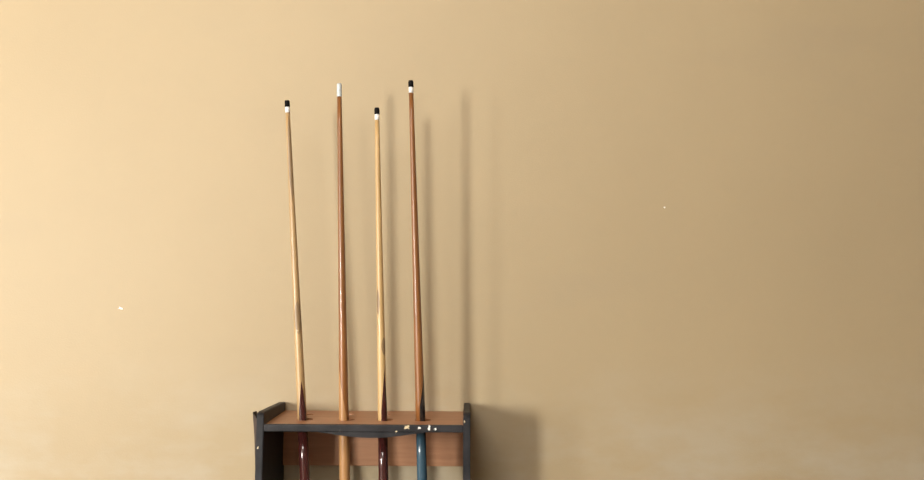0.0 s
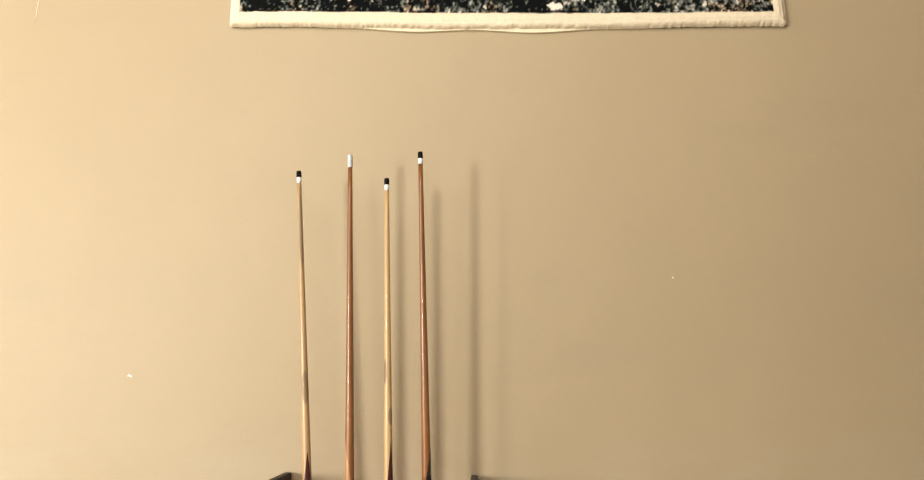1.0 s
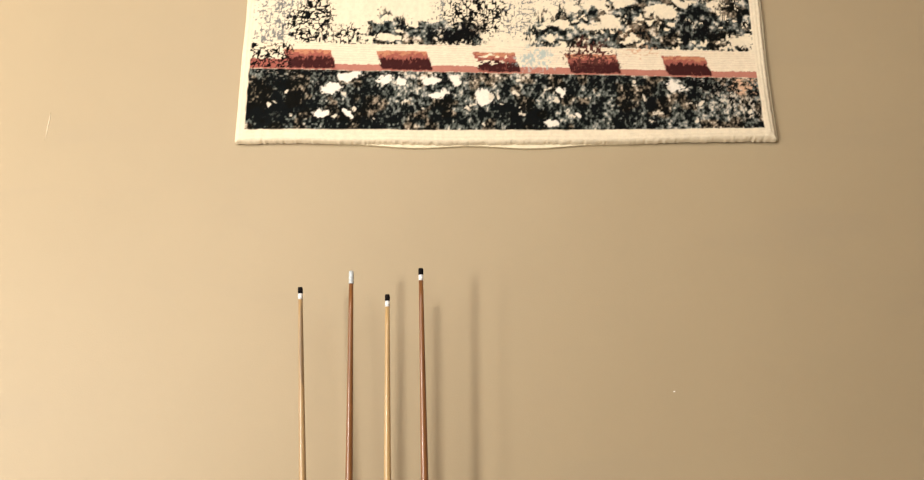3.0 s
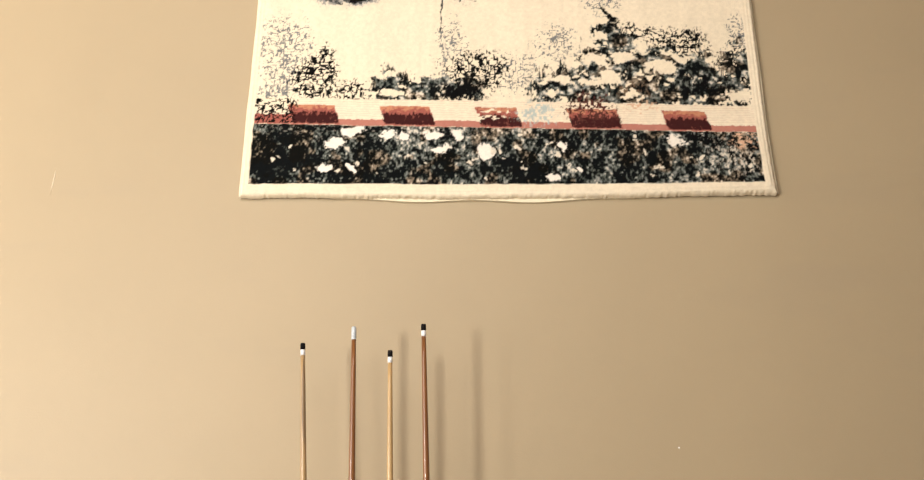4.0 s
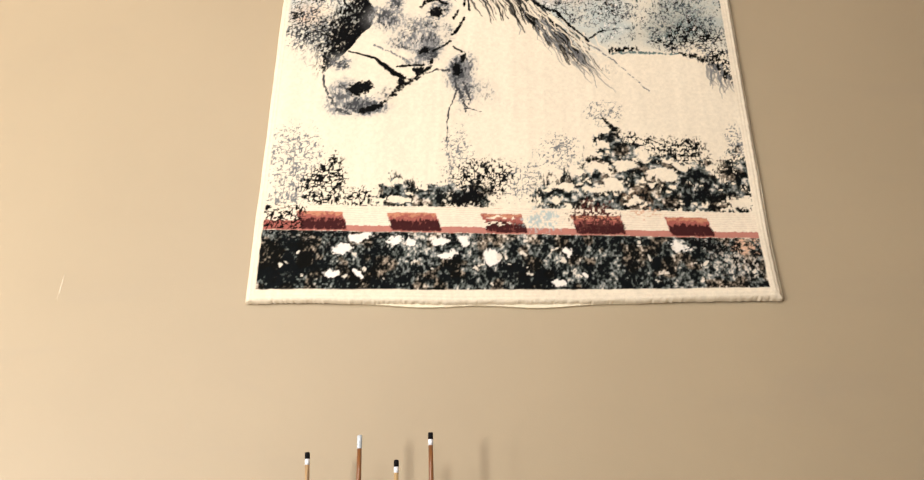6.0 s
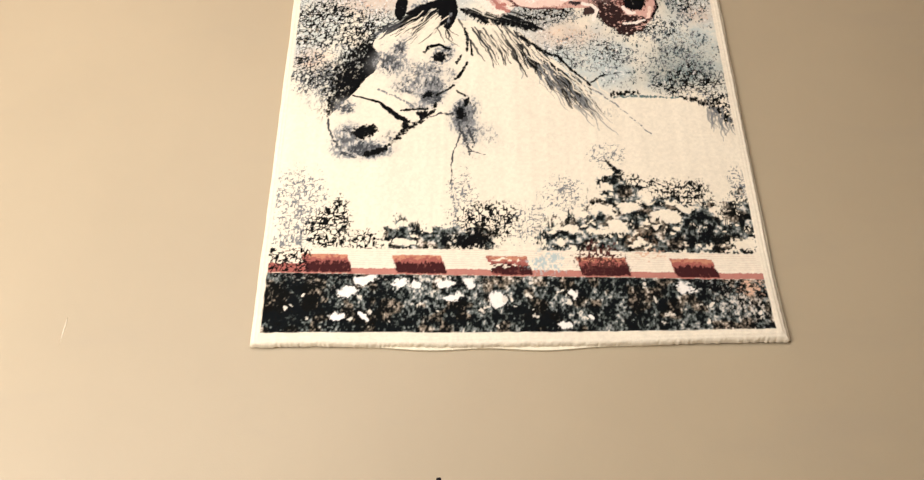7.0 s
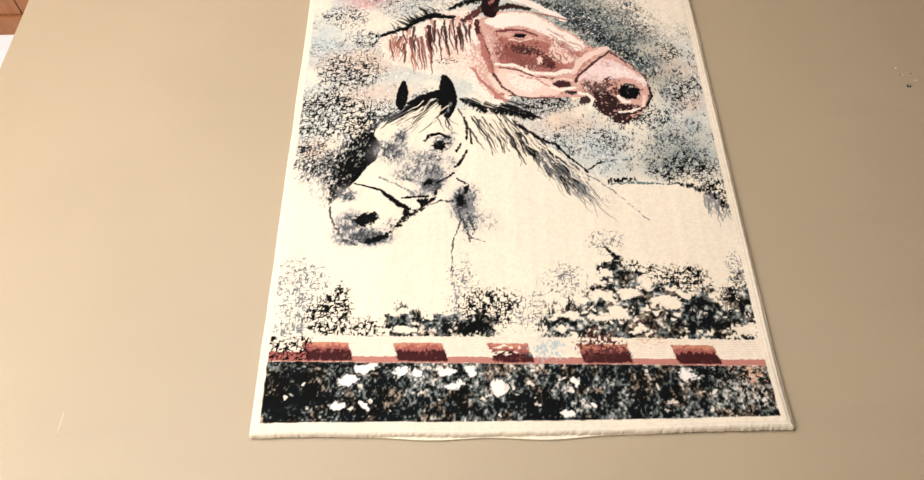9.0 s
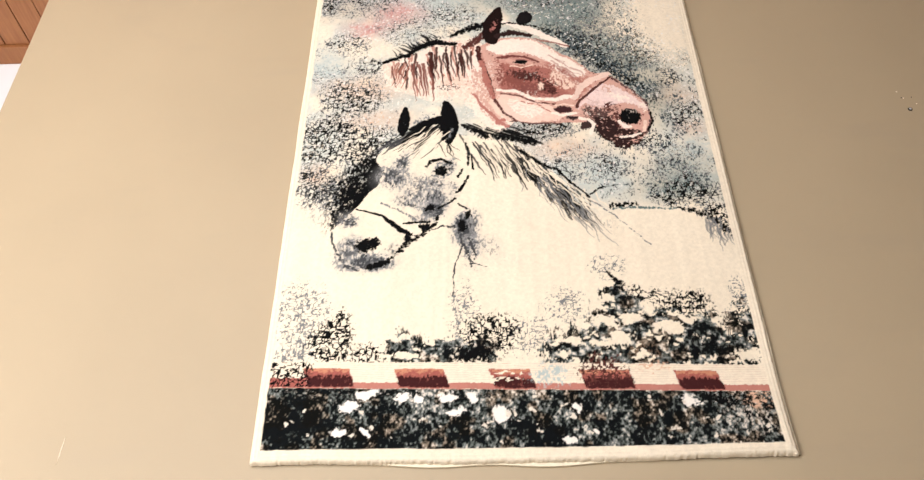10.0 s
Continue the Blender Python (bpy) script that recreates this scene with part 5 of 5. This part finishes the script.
def build_backing():
    """The cloth behind the pile; its lower hem hangs out a little."""
    bm = bmesh.new()
    n = 60
    rows = []
    for y in (-0.0065, -0.001):
        line = []
        for i in range(n + 1):
            u = -RUG_W / 2 + 0.003 + (RUG_W - 0.006) * i / n
            hang = 0.013 * max(0.0, math.sin(math.pi * (u + 0.42) / 0.80)) ** 0.6 if -0.42 < u < 0.38 else 0.0
            line.append((bm.verts.new((u, y, 0.000 + 0.012 * max(0.0, (u - 0.15) / 0.45) ** 1.5 - hang * (1 + 0.25 * math.sin(u * 23)))), bm.verts.new((u, y, RUG_H - 0.003))))
        rows.append(line)
    f, b = rows
    for i in range(n):
        bm.faces.new((f[i][0], f[i + 1][0], f[i + 1][1], f[i][1]))
        bm.faces.new((b[i][0], b[i][1], b[i + 1][1], b[i + 1][0]))
        bm.faces.new((f[i][0], b[i][0], b[i + 1][0], f[i + 1][0]))
        bm.faces.new((f[i][1], f[i + 1][1], b[i + 1][1], b[i][1]))
    bm.faces.new((f[0][0], f[0][1], b[0][1], b[0][0]))
    bm.faces.new((f[n][0], b[n][0], b[n][1], f[n][1]))
    return bm


def binding(u0, v0, u1, v1):
    """A rolled cloth binding stitched along one edge."""
    bm = bmesh.new()
    steps, n = 8, 90
    along = Vector((u1 - u0, 0, v1 - v0))
    side = Vector((0, 1, 0)).cross(along.normalized())
    rings = []
    for i in range(n + 1):
        c = Vector((u0, -0.0075, v0)) + along * (i / n)
        r = 0.0034 + 0.0005 * noise.noise(c * 60)
        c += side * 0.0016 * noise.noise(c * 9)
        if u0 > 0 and u1 > 0:
            c.x += 0.007 * max(0.0, 1 - c.z / 0.22) ** 2
        rings.append([bm.verts.new(c + side * (r * math.cos(2 * math.pi * k / steps)) + Vector((0, r * math.sin(2 * math.pi * k / steps), 0))) for k in range(steps)])
    for a, b in zip(rings, rings[1:]):
        for k in range(steps):
            bm.faces.new((a[k], a[(k + 1) % steps], b[(k + 1) % steps], b[k]))
    bm.faces.new(rings[0])
    bm.faces.new(rings[-1][::-1])
    return bm


build_face()
for eu0, ev0, eu1, ev1 in ((-RUG_W / 2, FOOT + 0.005, -RUG_W / 2, RUG_H), (RUG_W / 2, FOOT + 0.008, RUG_W / 2, RUG_H), (-RUG_W / 2, RUG_H, RUG_W / 2, RUG_H)):
    part("binding", binding(eu0, ev0, eu1, ev1), BACKING, rug, "rolled cream edge binding", True)
part("backing", build_backing(), BACKING, rug, "cream backing cloth with a loose hem")
